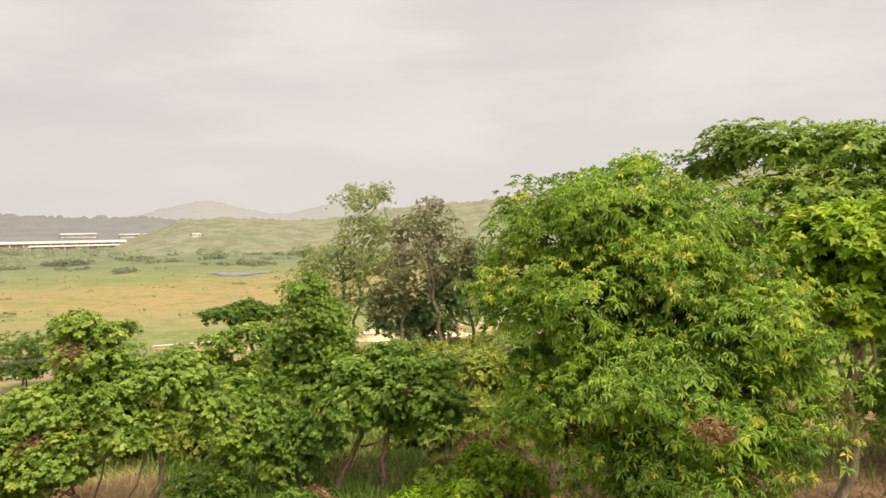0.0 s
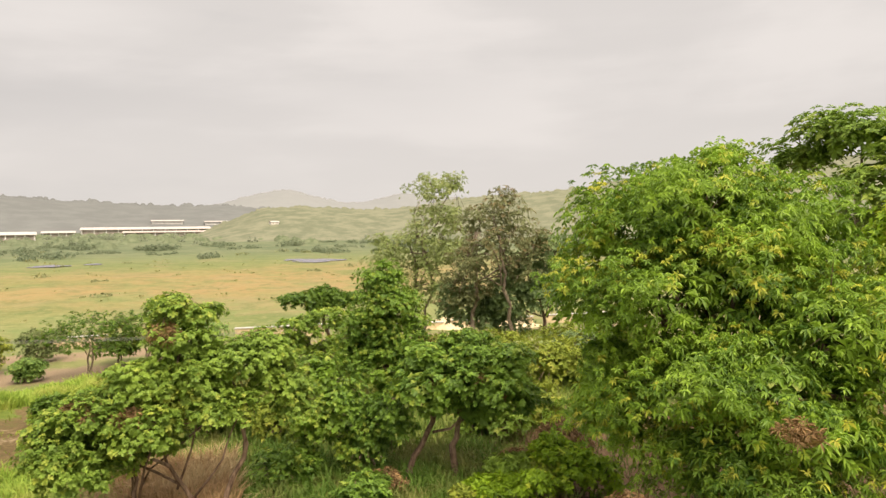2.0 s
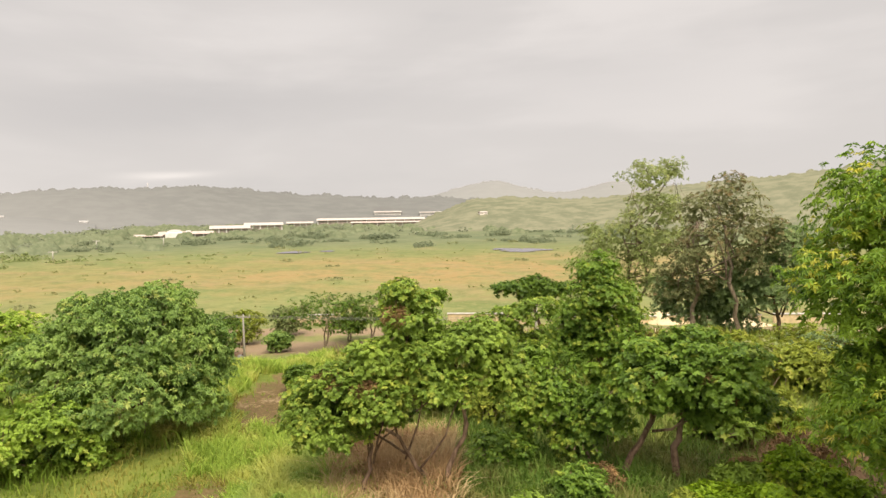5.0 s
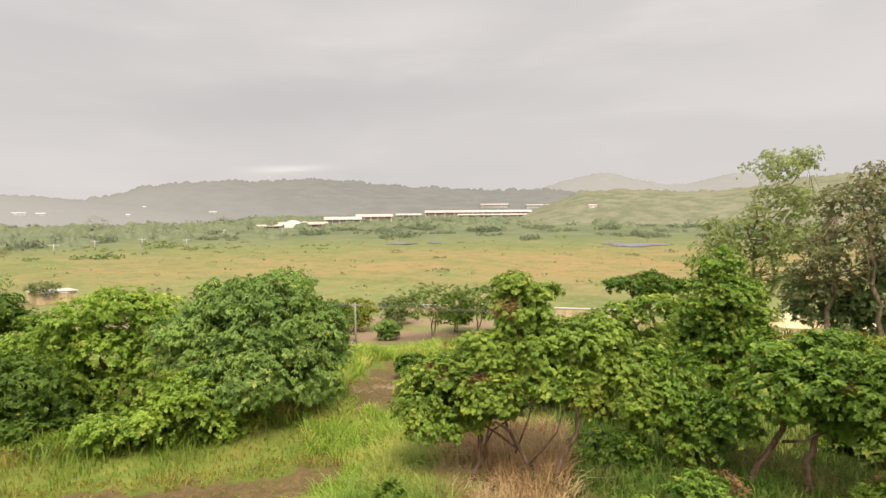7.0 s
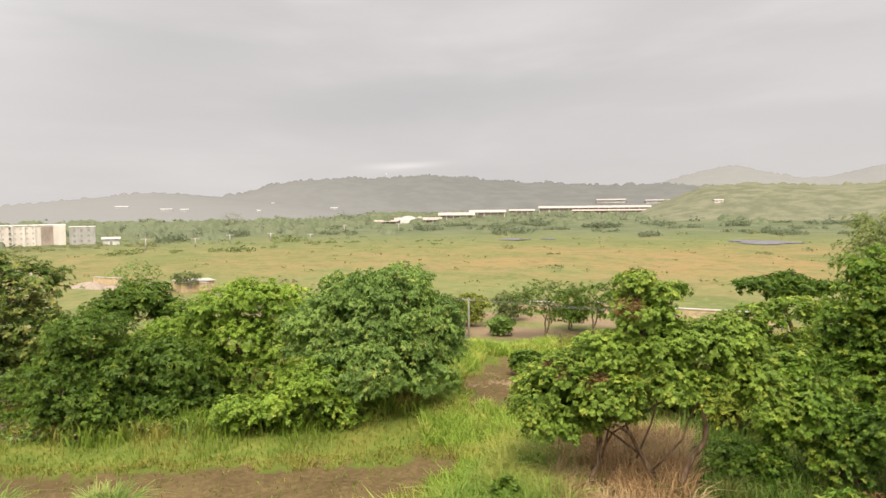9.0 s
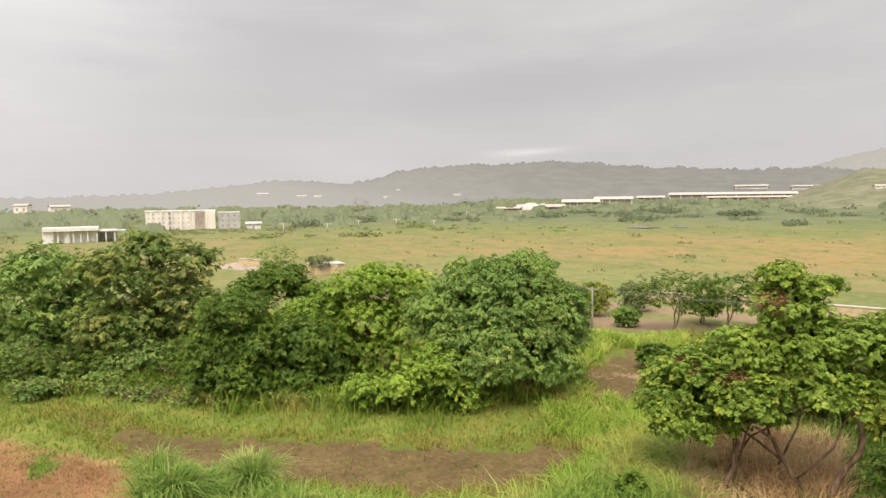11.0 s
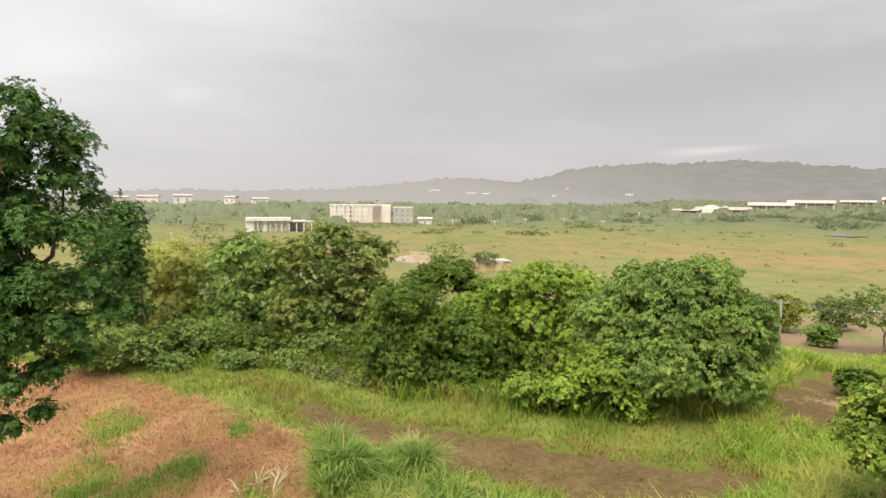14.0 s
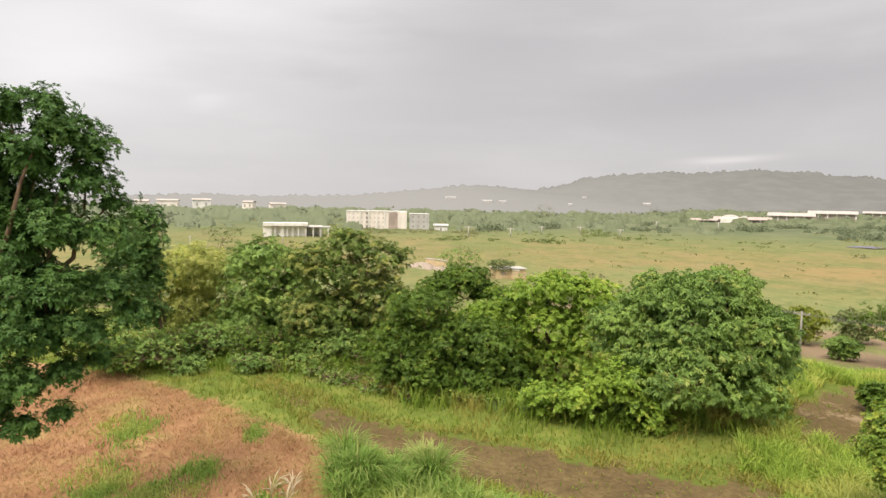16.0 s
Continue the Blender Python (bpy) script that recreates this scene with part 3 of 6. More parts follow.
def tree(name, label, az, d, lobes, mat, bark, kind="tree", count=2500, per=9, size=(0.2, 0.05), droop=0.4, spread=1.05, young=0.15, upward=0.3,
         gaps=0.35, seed=1, trunks=((0, 0),), girth=0.14, limbs=8, group="", shell=0.62, clump=0.55, patchy=1.0, stem_top=None, tops=(), dead=(), fill=0.3, flat=0.85):
    """A tree at az, d: lobes are crown clumps (left of the trunk seen from the eye, away from the eye, height, radius across, radius in depth, radius in height)."""
    rng = np.random.default_rng(seed)
    bx, by = polar(az, d)
    bz = float(ground_z(bx, by)) - 0.05
    a = radians(az)
    ex, ey = np.array([-math.cos(a), -math.sin(a)]), np.array([-math.sin(a), math.cos(a)])
    world = []
    for l, w, h, ra, rd, rh in lobes:
        off = ex * l + ey * w
        r = (ra + rd) / 2
        trim = 0.12 * clump
        world.append((off[0], off[1], h, max(r - trim, r * 0.6), max(r - trim, r * 0.6), max(rh - trim, rh * 0.6)))
    root = new(name)
    root.location = (bx, by, bz)
    tagged(root, label, kind, group)
    world = np.array(world)
    cen = np.average(world[:, :3], axis=0, weights=world[:, 3])
    low = (world[:, 2] - world[:, 5]).min()
    for t, (l, w) in enumerate(trunks):
        off = ex * l + ey * w
        top = np.array([cen[0] * 0.6 + off[0] * 0.6, cen[1] * 0.6 + off[1] * 0.6, stem_top if stem_top else low + (cen[2] - low) * 0.85])
        if tops:
            top = np.append(ex * tops[t][0] + ey * tops[t][1], tops[t][2])
        pts = bent(rng, (off[0], off[1], -0.1), top, 9, 0.09)
        g = girth * rng.uniform(0.85, 1.1)
        rad = g * np.linspace(1.15, 0.55, 9)
        rad[0] *= 1.35
        v, f = tube(pts, rad, 10, rng)
        mesh_part("trunk", v, f, bark, root, smooth=True)
        share = [i for i in range(limbs) if i % len(trunks) == t]
        for i in share:
            lo = world[i % len(world)]
            target = lo[:3] + rng.normal(0, 0.35, 3) * lo[3:]
            s = pts[rng.integers(4, 8)]
            lp = bent(rng, s, target, 7, 0.12, 0.05)
            v, f = tube(lp, g * np.linspace(0.5, 0.12, 7), 6, rng)
            mesh_part("limb", v, f, bark, root, smooth=True)
    p, n, r = crown_points(rng, world, count, shell=shell, gaps=gaps, clump=clump, fill=fill, flat=flat)
    c, tint = shoots(rng, p, n, per, size[0], size[1], droop, spread, young, upward, r, patchy, seed, fine=False)
    for l, w, h, rr in dead:
        off = ex * l + ey * w
        q = np.array([off[0], off[1], h]) + unit(rng.normal(size=(70, 3))) * rr * rng.random((70, 1)) ** 0.4 * np.array([1.2, 1.2, 0.7])
        dc, dt = shoots(rng, q, unit(rng.normal(size=(70, 3))), 7, 0.16, 0.022, 0.5, 1.2, 0.3, 0.0, fine=False)
        mesh_part("dead_foliage", dc.reshape(-1, 3), leaf_faces(len(dc), 4), LEAF_DRY, root, "dried brown dead foliage", tint=dt)
    # twigs that carry the outer shoots
    pick = rng.choice(len(p), min(260, len(p)), replace=False)
    tw_v, tw_q = [], []
    for i, q in enumerate(p[pick]):
        lo = world[np.argmin(((world[:, :3] - q) ** 2).sum(1))]
        s = lo[:3] + (q - lo[:3]) * 0.35
        side = unit(np.cross(q - s, [0.2, 0.1, 1.0])) * 0.012
        b = len(tw_v)
        tw_v += [s - side * 1.6, s + side * 1.6, q + side * 0.5, q - side * 0.5]
        tw_q.append((b, b + 1, b + 2, b + 3))
    tagged(mesh_part("branchwork", tw_v, np.array(tw_q), bark, root), kind="stuff")
    mesh_part("crown", c.reshape(-1, 3), leaf_faces(len(c), c.shape[1]), mat, root, tint=tint)
    return root


LEAF_MANGO = leaf_material("leaf_mango", (0.075, 0.158, 0.021), (0.33, 0.475, 0.055), (0.64, 0.57, 0.08), 0.38, 0.36)
LEAF_YELLOW = leaf_material("leaf_yellow_green", (0.138, 0.230, 0.013), (0.310, 0.448, 0.025), (0.506, 0.552, 0.052), 0.5, 0.36)
LEAF_FRESH = leaf_material("leaf_fresh_green", (0.116, 0.195, 0.03), (0.285, 0.395, 0.058), (0.45, 0.48, 0.08), 0.48, 0.32)
LEAF_DEEP = leaf_material("leaf_deep_green", (0.06, 0.114, 0.019), (0.163, 0.255, 0.035), (0.29, 0.334, 0.053), 0.42, 0.36)
LEAF_GLOSS = leaf_material("leaf_glossy_green", (0.083, 0.157, 0.025), (0.235, 0.36, 0.048), (0.4, 0.45, 0.07), 0.4, 0.38)
LEAF_BRIGHT = leaf_material("leaf_bright_green", (0.15, 0.25, 0.036), (0.345, 0.475, 0.066), (0.5, 0.52, 0.1), 0.45, 0.36)
LEAF_LAYER = leaf_material("leaf_bronze_tipped", (0.085, 0.135, 0.032), (0.21, 0.29, 0.06), (0.43, 0.4, 0.11), 0.5, 0.34)
LEAF_BLUE = leaf_material("leaf_blue_green", (0.052, 0.119, 0.029), (0.123, 0.225, 0.051), (0.217, 0.319, 0.072), 0.5, 0.26)
LEAF_ROUND = leaf_material("leaf_mid_green", (0.112, 0.2, 0.05), (0.31, 0.435, 0.1), (0.46, 0.5, 0.13), 0.42, 0.34)
LEAF_OLIVE = leaf_material("leaf_olive", (0.152, 0.200, 0.024), (0.304, 0.345, 0.049), (0.455, 0.442, 0.077), 0.6, 0.32)
LEAF_STRAW = leaf_material("leaf_straw_green", (0.322, 0.367, 0.097), (0.528, 0.554, 0.154), (0.644, 0.592, 0.193), 0.6, 0.42)
LEAF_PALE = leaf_material("leaf_pale_green", (0.235, 0.29, 0.095), (0.36, 0.405, 0.15), (0.45, 0.44, 0.19), 0.6, 0.45)
LEAF_BROWN = leaf_material("leaf_withered", (0.15, 0.165, 0.07), (0.255, 0.265, 0.115), (0.36, 0.235, 0.125), 0.65, 0.45)
# dark shrub green, raised towards grey to stand for haze
LEAF_DULL_HAZE = leaf_material("leaf_hazed_dull_green", (0.14, 0.205, 0.085), (0.25, 0.325, 0.13), (0.33, 0.38, 0.16), 0.65, 0.4)
LEAF_DRY = leaf_material("leaf_dead_brown", (0.154, 0.094, 0.044), (0.308, 0.187, 0.088), (0.396, 0.242, 0.106), 0.8, 0.15)
# leaves of distant trees, with haze mixed into the green
LEAF_HAZE = leaf_material("leaf_hazed_green", (0.154, 0.193, 0.070), (0.231, 0.270, 0.102), (0.286, 0.319, 0.114), 0.7, 0.2)

# the big mango and the trees beside it
tree("mango_tree", "large dense mango tree with drooping green and yellow-flushed leaves", -15.5, 16.4,
     [(-0.1, 0, 7.61, 2.08, 1.77, 1.46), (1.36, -0.3, 7.29, 1.48, 1.41, 1.34), (2.48, -0.4, 5.52, 1.36, 1.33, 1.29), (0.66, -1.2, 5.72, 1.58, 1.44, 1.31), (-0.7, -0.8, 5.96, 1.7, 1.57, 1.44), (-2.08, 0.4, 7.09, 1.57, 1.5, 1.43),
      (-2.45, -1.4, 5.2, 1.57, 1.35, 1.14), (0.06, -1.8, 3.92, 1.5, 1.31, 1.12), (-1.29, -2, 4.18, 1.43, 1.25, 1.07), (-2.1, -2.2, 3.24, 1.61, 1.32, 1.04), (2.07, -0.5, 3.97, 0.99, 1.03, 1.06), (-3.53, -1.2, 4.01, 1.07, 1.13, 1.19),
      (-0.73, -2, 2.44, 1.46, 1.09, 0.73), (0.04, 1.8, 6.77, 1.85, 1.7, 1.54), (-1.96, 1, 5.23, 1.71, 1.63, 1.56), (-3.44, -0.2, 5.43, 1.02, 1.08, 1.15), (2.54, -0.3, 2.66, 0.65, 0.76, 0.87), (-3.24, -1.6, 2.8, 1.05, 0.88, 0.7),
      (0.19, -1.6, 2.45, 0.76, 0.76, 0.76), (2.18, -0.8, 3.4, 0.77, 0.84, 0.91), (1.62, -1, 2.52, 0.52, 0.57, 0.63), (-1.58, -2.2, 2.1, 1.64, 1.11, 0.59), (-0.15, -1.8, 1.7, 1, 0.75, 0.5)],
     LEAF_MANGO, BARK_BROWN, "mango tree", fill=0.26, count=15000, per=8, size=(0.148, 0.034), droop=0.8, spread=1.3, young=0.15, upward=0.5, gaps=0.75, seed=11, girth=0.22, limbs=14, patchy=2.0, clump=0.75, dead=((-1.6, -4.2, 3.9, 0.3), (1.2, -3.9, 2.0, 0.4)))
tree("broadleaf_tree", "tall broadleaf tree with layered light green crown behind the mango", -29, 24,
     [(1.05, 0, 10.01, 1.73, 1.27, 0.81), (-0.45, 0.5, 9.94, 1.33, 1.02, 0.72), (-1.99, 0, 9.95, 1.43, 1.09, 0.75), (2.53, 0.5, 9.47, 1.22, 0.96, 0.71), (0.05, -0.6, 8.5, 2.02, 1.47, 0.92), (-1.63, -0.8, 8.24, 1.75, 1.31, 0.87),
      (-3.29, 0, 9.41, 1.56, 1.3, 1.04), (-3.56, 0, 7.15, 1.9, 1.73, 1.55), (-2.38, -0.4, 6.3, 2.1, 1.75, 1.4), (-0.59, 0, 6.83, 1.86, 1.58, 1.3), (-2.69, -0.2, 4.01, 2.11, 2.02, 1.93), (-2.99, 0, 1.52, 1.59, 1.59, 1.59)],
     LEAF_FRESH, BARK_GREY, count=5400, per=8, size=(0.189, 0.076), droop=0.35, spread=1.25, young=0.15, upward=0.9, gaps=0.2, seed=12, girth=0.2, limbs=10, clump=0.85, flat=0.65)
tree("yellow_green_tree", "yellow-green broadleaf tree with long fresh shoots beside the mango", -30.5, 18.5,
     [(-0.45, 0, 7.27, 1.13, 0.83, 0.54), (-1.24, -0.4, 6.46, 1.07, 0.87, 0.67), (0.04, 0, 6.42, 0.86, 0.72, 0.57), (-1.82, 0, 7.25, 1.21, 1.01, 0.81), (-1.47, -0.2, 5.37, 1.08, 0.88, 0.68), (-0.92, 0, 5.59, 0.97, 0.83, 0.7),
      (-2.36, 0, 5.65, 1.19, 1.13, 1.06)],
     LEAF_YELLOW, BARK_GREY, count=2750, per=8, size=(0.189, 0.078), droop=0.3, spread=1.2, young=0.25, upward=0.7, gaps=0.3, seed=13, girth=0.14, limbs=6, clump=0.7, flat=0.7)

# trees of the middle
tree("withered_tree", "slender grey-barked tree with thin brown-tipped withering crown", 0.9, 42,
     [(0.37, 0, 8.98, 1.18, 0.99, 0.81), (1.63, 0, 7.58, 1.67, 1.49, 1.3), (-0.62, 0, 7.62, 1.4, 1.43, 1.47), (0.64, 0, 5.89, 2.6, 2.13, 1.67), (2.32, 0, 4.46, 1.8, 1.74, 1.69), (2.73, 0, 2.54, 1.7, 1.6, 1.51),
      (-0.97, 0, 4.59, 1.29, 1.48, 1.66), (-1.89, 0, 6.41, 0.92, 0.92, 0.92)],
     LEAF_BROWN, BARK_GREY, count=3000, per=7, size=(0.15, 0.055), droop=0.5, spread=1.2, young=0.3, gaps=1.6, seed=21, girth=0.13, limbs=14, shell=0.3, stem_top=7.2, clump=0.62, fill=0.16, trunks=((0, 0), (2.6, 0.3)))
tree("pale_feathery_tree", "tall pale green feathery tree with an open crown", 8.2, 47,
     [(-0.76, 0, 11.5, 2.17, 1.84, 1.5), (-2.31, 0, 11.9, 1.04, 0.94, 0.83), (-1.16, 0, 8.98, 2.43, 2.06, 1.68), (0.51, 0, 7.65, 1.9, 1.69, 1.48), (2.55, 0, 6.95, 1.78, 1.63, 1.48), (3.11, 0, 5.6, 1.7, 1.49, 1.27),
      (0.13, 0, 5.95, 2.11, 1.8, 1.48), (-1.82, 0, 6.66, 1.47, 1.58, 1.68), (1.87, 0, 4.29, 1.7, 1.49, 1.27), (-0.67, 0, 4.23, 1.69, 1.59, 1.48)],
     LEAF_PALE, BARK_GREY, count=3350, per=7, size=(0.164, 0.057), droop=0.35, spread=1.2, young=0.2, gaps=1.4, seed=22, girth=0.12, limbs=12, shell=0.3, stem_top=8.5, clump=0.8, fill=0.2, trunks=((0, 0), (1.6, 0.4)))
tree("dark_shrub_tree", "low dark blue-green bushy tree under the withered one", -2.8, 43.5,
     [(1.61, 0, 3.98, 1.76, 1.85, 1.95), (-0.46, 0, 5.24, 1.36, 1.45, 1.55), (0.66, 0, 2.52, 2.14, 1.75, 1.36), (2.8, 0, 2.93, 1.37, 1.47, 1.57), (3.41, 0, 1.75, 1.18, 1.08, 0.98), (-0.7, 0, 3.29, 1.36, 1.55, 1.75)],
     LEAF_DULL_HAZE, BARK_BROWN, count=1900, per=7, size=(0.214, 0.082), droop=0.35, young=0.2, gaps=0.6, seed=23, girth=0.12, limbs=6, clump=0.7)
tree("dark_shrub_tree", "low dark green bushy tree between the slender ones", 4.6, 44.0,
     [(0, 0, 1.7, 1.98, 1.5, 1.3), (1.0, 0, 3.0, 1.1, 0.9, 0.9), (-1.5, 0, 1.3, 1.65, 1.3, 1.2), (-0.6, 0, 3.2, 0.88, 0.8, 0.8), (-1.9, 0.2, 2.5, 0.88, 0.8, 0.8), (-3.0, 0, 1.2, 1.6, 1.3, 1.1)],
     LEAF_DULL_HAZE, BARK_BROWN, count=900, per=7, size=(0.239, 0.095), droop=0.35, young=0.25, gaps=0.9, seed=43, girth=0.1, limbs=6, clump=0.65)
tree("glossy_tree", "compact dark glossy green tree with upright crown", 11.2, 24.5,
     [(0.56, 0, 5.28, 0.74, 0.68, 0.61), (0.23, 0, 4.39, 1.21, 1.02, 0.83), (1.01, 0, 3.43, 1.05, 1.05, 1.05), (-0.18, 0, 3.16, 1.14, 1.12, 1.1), (0.61, 0, 2.09, 1.32, 1.21, 1.1), (-0.02, 0, 1.17, 0.99, 0.88, 0.77),
      (1.36, 0, 2.35, 0.76, 0.87, 0.98)],
     LEAF_GLOSS, BARK_BROWN, count=4200, per=7, size=(0.113, 0.057), droop=0.3, young=0.22, upward=0.6, gaps=0.2, seed=24, girth=0.12, limbs=6, trunks=((0, 0), (0.3, 0.2)), clump=0.45, dead=((-1.2, 0.2, 2.9, 0.45), (-1.1, 0.2, 2.2, 0.45)))
tree("lobed_leaf_tree", "small tree with bunched lobed leaves and two dark stems", 7.2, 18.4,
     [(0.31, 0, 3.68, 0.97, 0.75, 0.53), (-0.87, 0, 3.8, 0.97, 0.72, 0.47), (-2, 0, 3.48, 0.75, 0.63, 0.5), (0.72, -0.3, 2.92, 0.58, 0.58, 0.58), (-0.34, -0.5, 3.04, 0.94, 0.78, 0.62), (-1.48, -0.5, 2.86, 0.95, 0.78, 0.62),
      (-2.33, 0, 2.29, 0.6, 0.6, 0.6), (-0.09, -0.3, 2.32, 0.74, 0.6, 0.46), (-1.19, 0, 2.05, 0.75, 0.61, 0.47)],
     LEAF_GLOSS, BARK_BROWN, count=3100, per=8, size=(0.113, 0.063), droop=0.3, spread=1.25, young=0.14, upward=0.8, gaps=0.4, seed=25, girth=0.1, limbs=8, trunks=((0.85, 0), (-0.42, 0.15)), stem_top=2.8, clump=0.42, flat=0.7, dead=((-1.0, -0.6, 3.2, 0.42), (-1.6, -0.5, 2.8, 0.4), (0.2, -0.7, 3.1, 0.3)))
tree("leaning_fruit_tree", "spreading fruit tree with a leaning forked trunk and dense bright foliage", 26, 16.6,
     [(1.07, 0, 4.73, 0.8, 0.75, 0.7), (1.85, 0, 3.71, 0.94, 0.8, 0.66), (3, -0.3, 3.06, 1.03, 0.82, 0.61), (3.59, -0.5, 2.29, 0.82, 0.74, 0.66), (3.83, -0.3, 2.87, 0.52, 0.51, 0.5), (3.22, -0.6, 1.83, 0.77, 0.66, 0.55),
      (1.86, -0.6, 2.72, 0.9, 0.8, 0.6), (0.59, -0.2, 3.73, 0.81, 0.8, 0.8), (-0.17, 0, 3.98, 0.95, 0.81, 0.68), (-0.9, 0.3, 4.26, 0.79, 0.68, 0.58), (-1.11, 0.2, 3.4, 0.82, 0.76, 0.7), (0.22, -0.4, 3.12, 0.9, 0.75, 0.5),
      (1.5, 0.3, 2.1, 0.55, 0.5, 0.35), (-1.58, 0.2, 2.82, 0.55, 0.6, 0.64), (1.35, 0.1, 5.54, 0.55, 0.39, 0.23), (0.52, 0.2, 5.37, 0.62, 0.38, 0.15), (0.96, 0.6, 4.01, 0.91, 0.75, 0.6), (2.7, 0.5, 2.08, 0.81, 0.74, 0.66)],
     LEAF_FRESH, BARK_BROWN, "fruit tree", count=10500, per=8, size=(0.080, 0.044), droop=0.35, spread=1.25, young=0.2, upward=0.8, gaps=0.4, seed=26, girth=0.075, limbs=12, trunks=((0.16, 0), (0.22, 0.06), (2.36, 0.1)), tops=((-0.62, 0, 3.2), (1.75, -0.2, 1.95), (2.3, 0, 2.3)), clump=0.3, flat=0.7, fill=0.2, dead=((1.45, -0.4, 5.0, 0.35), (3.1, -0.6, 3.4, 0.4), (2.2, -0.8, 3.2, 0.3)))
tree("vine_hung_bush", "leafy bush hung with creepers beside the fruit tree", 13, 19,
     [(1.14, 0, 2.08, 0.77, 0.85, 0.94), (0.31, 0, 1.18, 0.77, 0.8, 0.83), (-0.38, -0.3, 1.76, 0.59, 0.72, 0.85), (1.62, 0.3, 3.07, 0.48, 0.59, 0.69), (1.83, 0, 1.43, 0.6, 0.68, 0.77)],
     LEAF_GLOSS, BARK_BROWN, "bush", count=2050, per=8, size=(0.107, 0.057), droop=0.4, young=0.3, upward=0.5, gaps=0.5, seed=29, girth=0.05, limbs=5, clump=0.4)
tree("small_bush_tree", "small spreading tree with dark green flat-topped crown", 17, 35,
     [(1.5, 0, 3.45, 1.35, 0.9, 0.3), (-0.9, 0, 3.4, 1.2, 0.8, 0.32), (0.2, 0.2, 3.7, 1.0, 0.8, 0.26), (0.3, 0, 3.0, 1.5, 0.9, 0.36)],
     LEAF_DEEP, BARK_BROWN, count=1100, per=7, size=(0.176, 0.076), droop=0.3, young=0.1, upward=0.7, gaps=0.6, seed=27, girth=0.1, limbs=6, clump=0.42, flat=0.6)
tree("light_bush_tree", "light green spreading small tree with thin open layers", 19, 27,
     [(-0.72, 0, 3.54, 0.98, 0.68, 0.39), (0.27, 0, 3.15, 0.93, 0.68, 0.44), (-1.63, 0, 2.93, 0.59, 0.56, 0.54), (0.78, 0, 2.38, 0.78, 0.66, 0.54), (-0.66, 0, 1.98, 0.88, 0.79, 0.69), (-1.37, 0, 1.32, 0.59, 0.67, 0.74)],
     LEAF_FRESH, BARK_GREY, "small tree", count=1400, per=7, size=(0.139, 0.063), droop=0.3, young=0.25, upward=0.8, gaps=0.8, seed=28, girth=0.07, limbs=6, clump=0.4, flat=0.65, fill=0.12)

# the long thicket beyond the track
THICKET = "thicket along the track"
tree("rounded_tree", "dome-shaped dense tree with drooping mid-green leaf bunches", 52.16, 24.03,
     [(0.28, 0, 3.6, 2.51, 1.98, 1.45), (2.2, 0, 2.63, 1.62, 1.56, 1.49), (-1.59, 0, 2.79, 1.41, 1.43, 1.45), (0.23, -0.9, 1.88, 2.63, 2.14, 1.65), (1.89, -0.9, 0.91, 1.36, 1.23, 1.1), (-1.61, -0.6, 1.19, 1.12, 1.06, 1),
      (-0.63, 0.2, 4.49, 1.52, 1.16, 0.8), (1.46, 0.2, 4.17, 1.36, 1.09, 0.82), (-2.42, 0, 2.2, 0.58, 0.7, 0.82), (0.01, 1.2, 2.23, 2.54, 2.22, 1.9)],
     LEAF_ROUND, BARK_BROWN, count=8100, per=9, size=(0.132, 0.045), droop=0.8, spread=1.2, young=0.12, upward=0.6, gaps=0.1, seed=31, girth=0.16, limbs=7, group=THICKET, clump=0.34, flat=0.7, fill=0.24)
tree("thicket_tree", "bright green bushy tree in the thicket", 63.59, 27.2,
     [(0.01, 0, 3.9, 1.62, 1.19, 0.76), (-1.4, 0, 3.65, 1.14, 0.97, 0.8), (1.42, 0, 3.33, 1.34, 1.13, 0.91), (0.45, 0, 2.39, 1.87, 1.51, 1.15), (-1.21, 0, 2.01, 1.38, 1.29, 1.19), (-0.06, 0, 0.87, 1.63, 1.39, 1.15),
      (1.63, 0, 1.42, 1.21, 1.21, 1.21),
      (2.4, 0.6, 2.26, 1.24, 1.24, 1.24), (3.45, 1.2, 1.85, 1.14, 1.14, 1.14)],
     LEAF_BRIGHT, BARK_BROWN, count=4200, per=8, size=(0.132, 0.057), droop=0.45, spread=1.2, young=0.16, upward=0.7, gaps=0.4, seed=32, girth=0.11, limbs=6, trunks=((0, 0), (0.9, 0.3)), group=THICKET, clump=0.5, flat=0.75)
tree("thicket_tree", "deep green bushy tree with many thin stems", 74.79, 25.68,
     [(0.43, 0, 3.18, 1.45, 1.2, 0.95), (1.11, 0, 1.99, 1.23, 1.16, 1.09), (-0.48, 0, 1.98, 1.23, 1.16, 1.09), (0.43, -0.3, 0.79, 1.58, 1.26, 0.95), (1.74, 0, 0.84, 0.64, 0.75, 0.86), (-2.09, 0, 1.73, 1.26, 1.25, 1.24),
      (-2.98, 0, 0.79, 1.1, 1.08, 1.06), (-1.41, 0, 0.46, 1.15, 0.99, 0.83)],
     LEAF_DEEP, BARK_BROWN, count=4500, per=8, size=(0.120, 0.050), droop=0.5, spread=1.2, young=0.05, upward=0.4, gaps=0.3, seed=33, girth=0.07, limbs=6, trunks=((0, 0), (0.7, 0.2), (-0.8, 0.1), (-1.6, 0.2)), group=THICKET, clump=0.48)
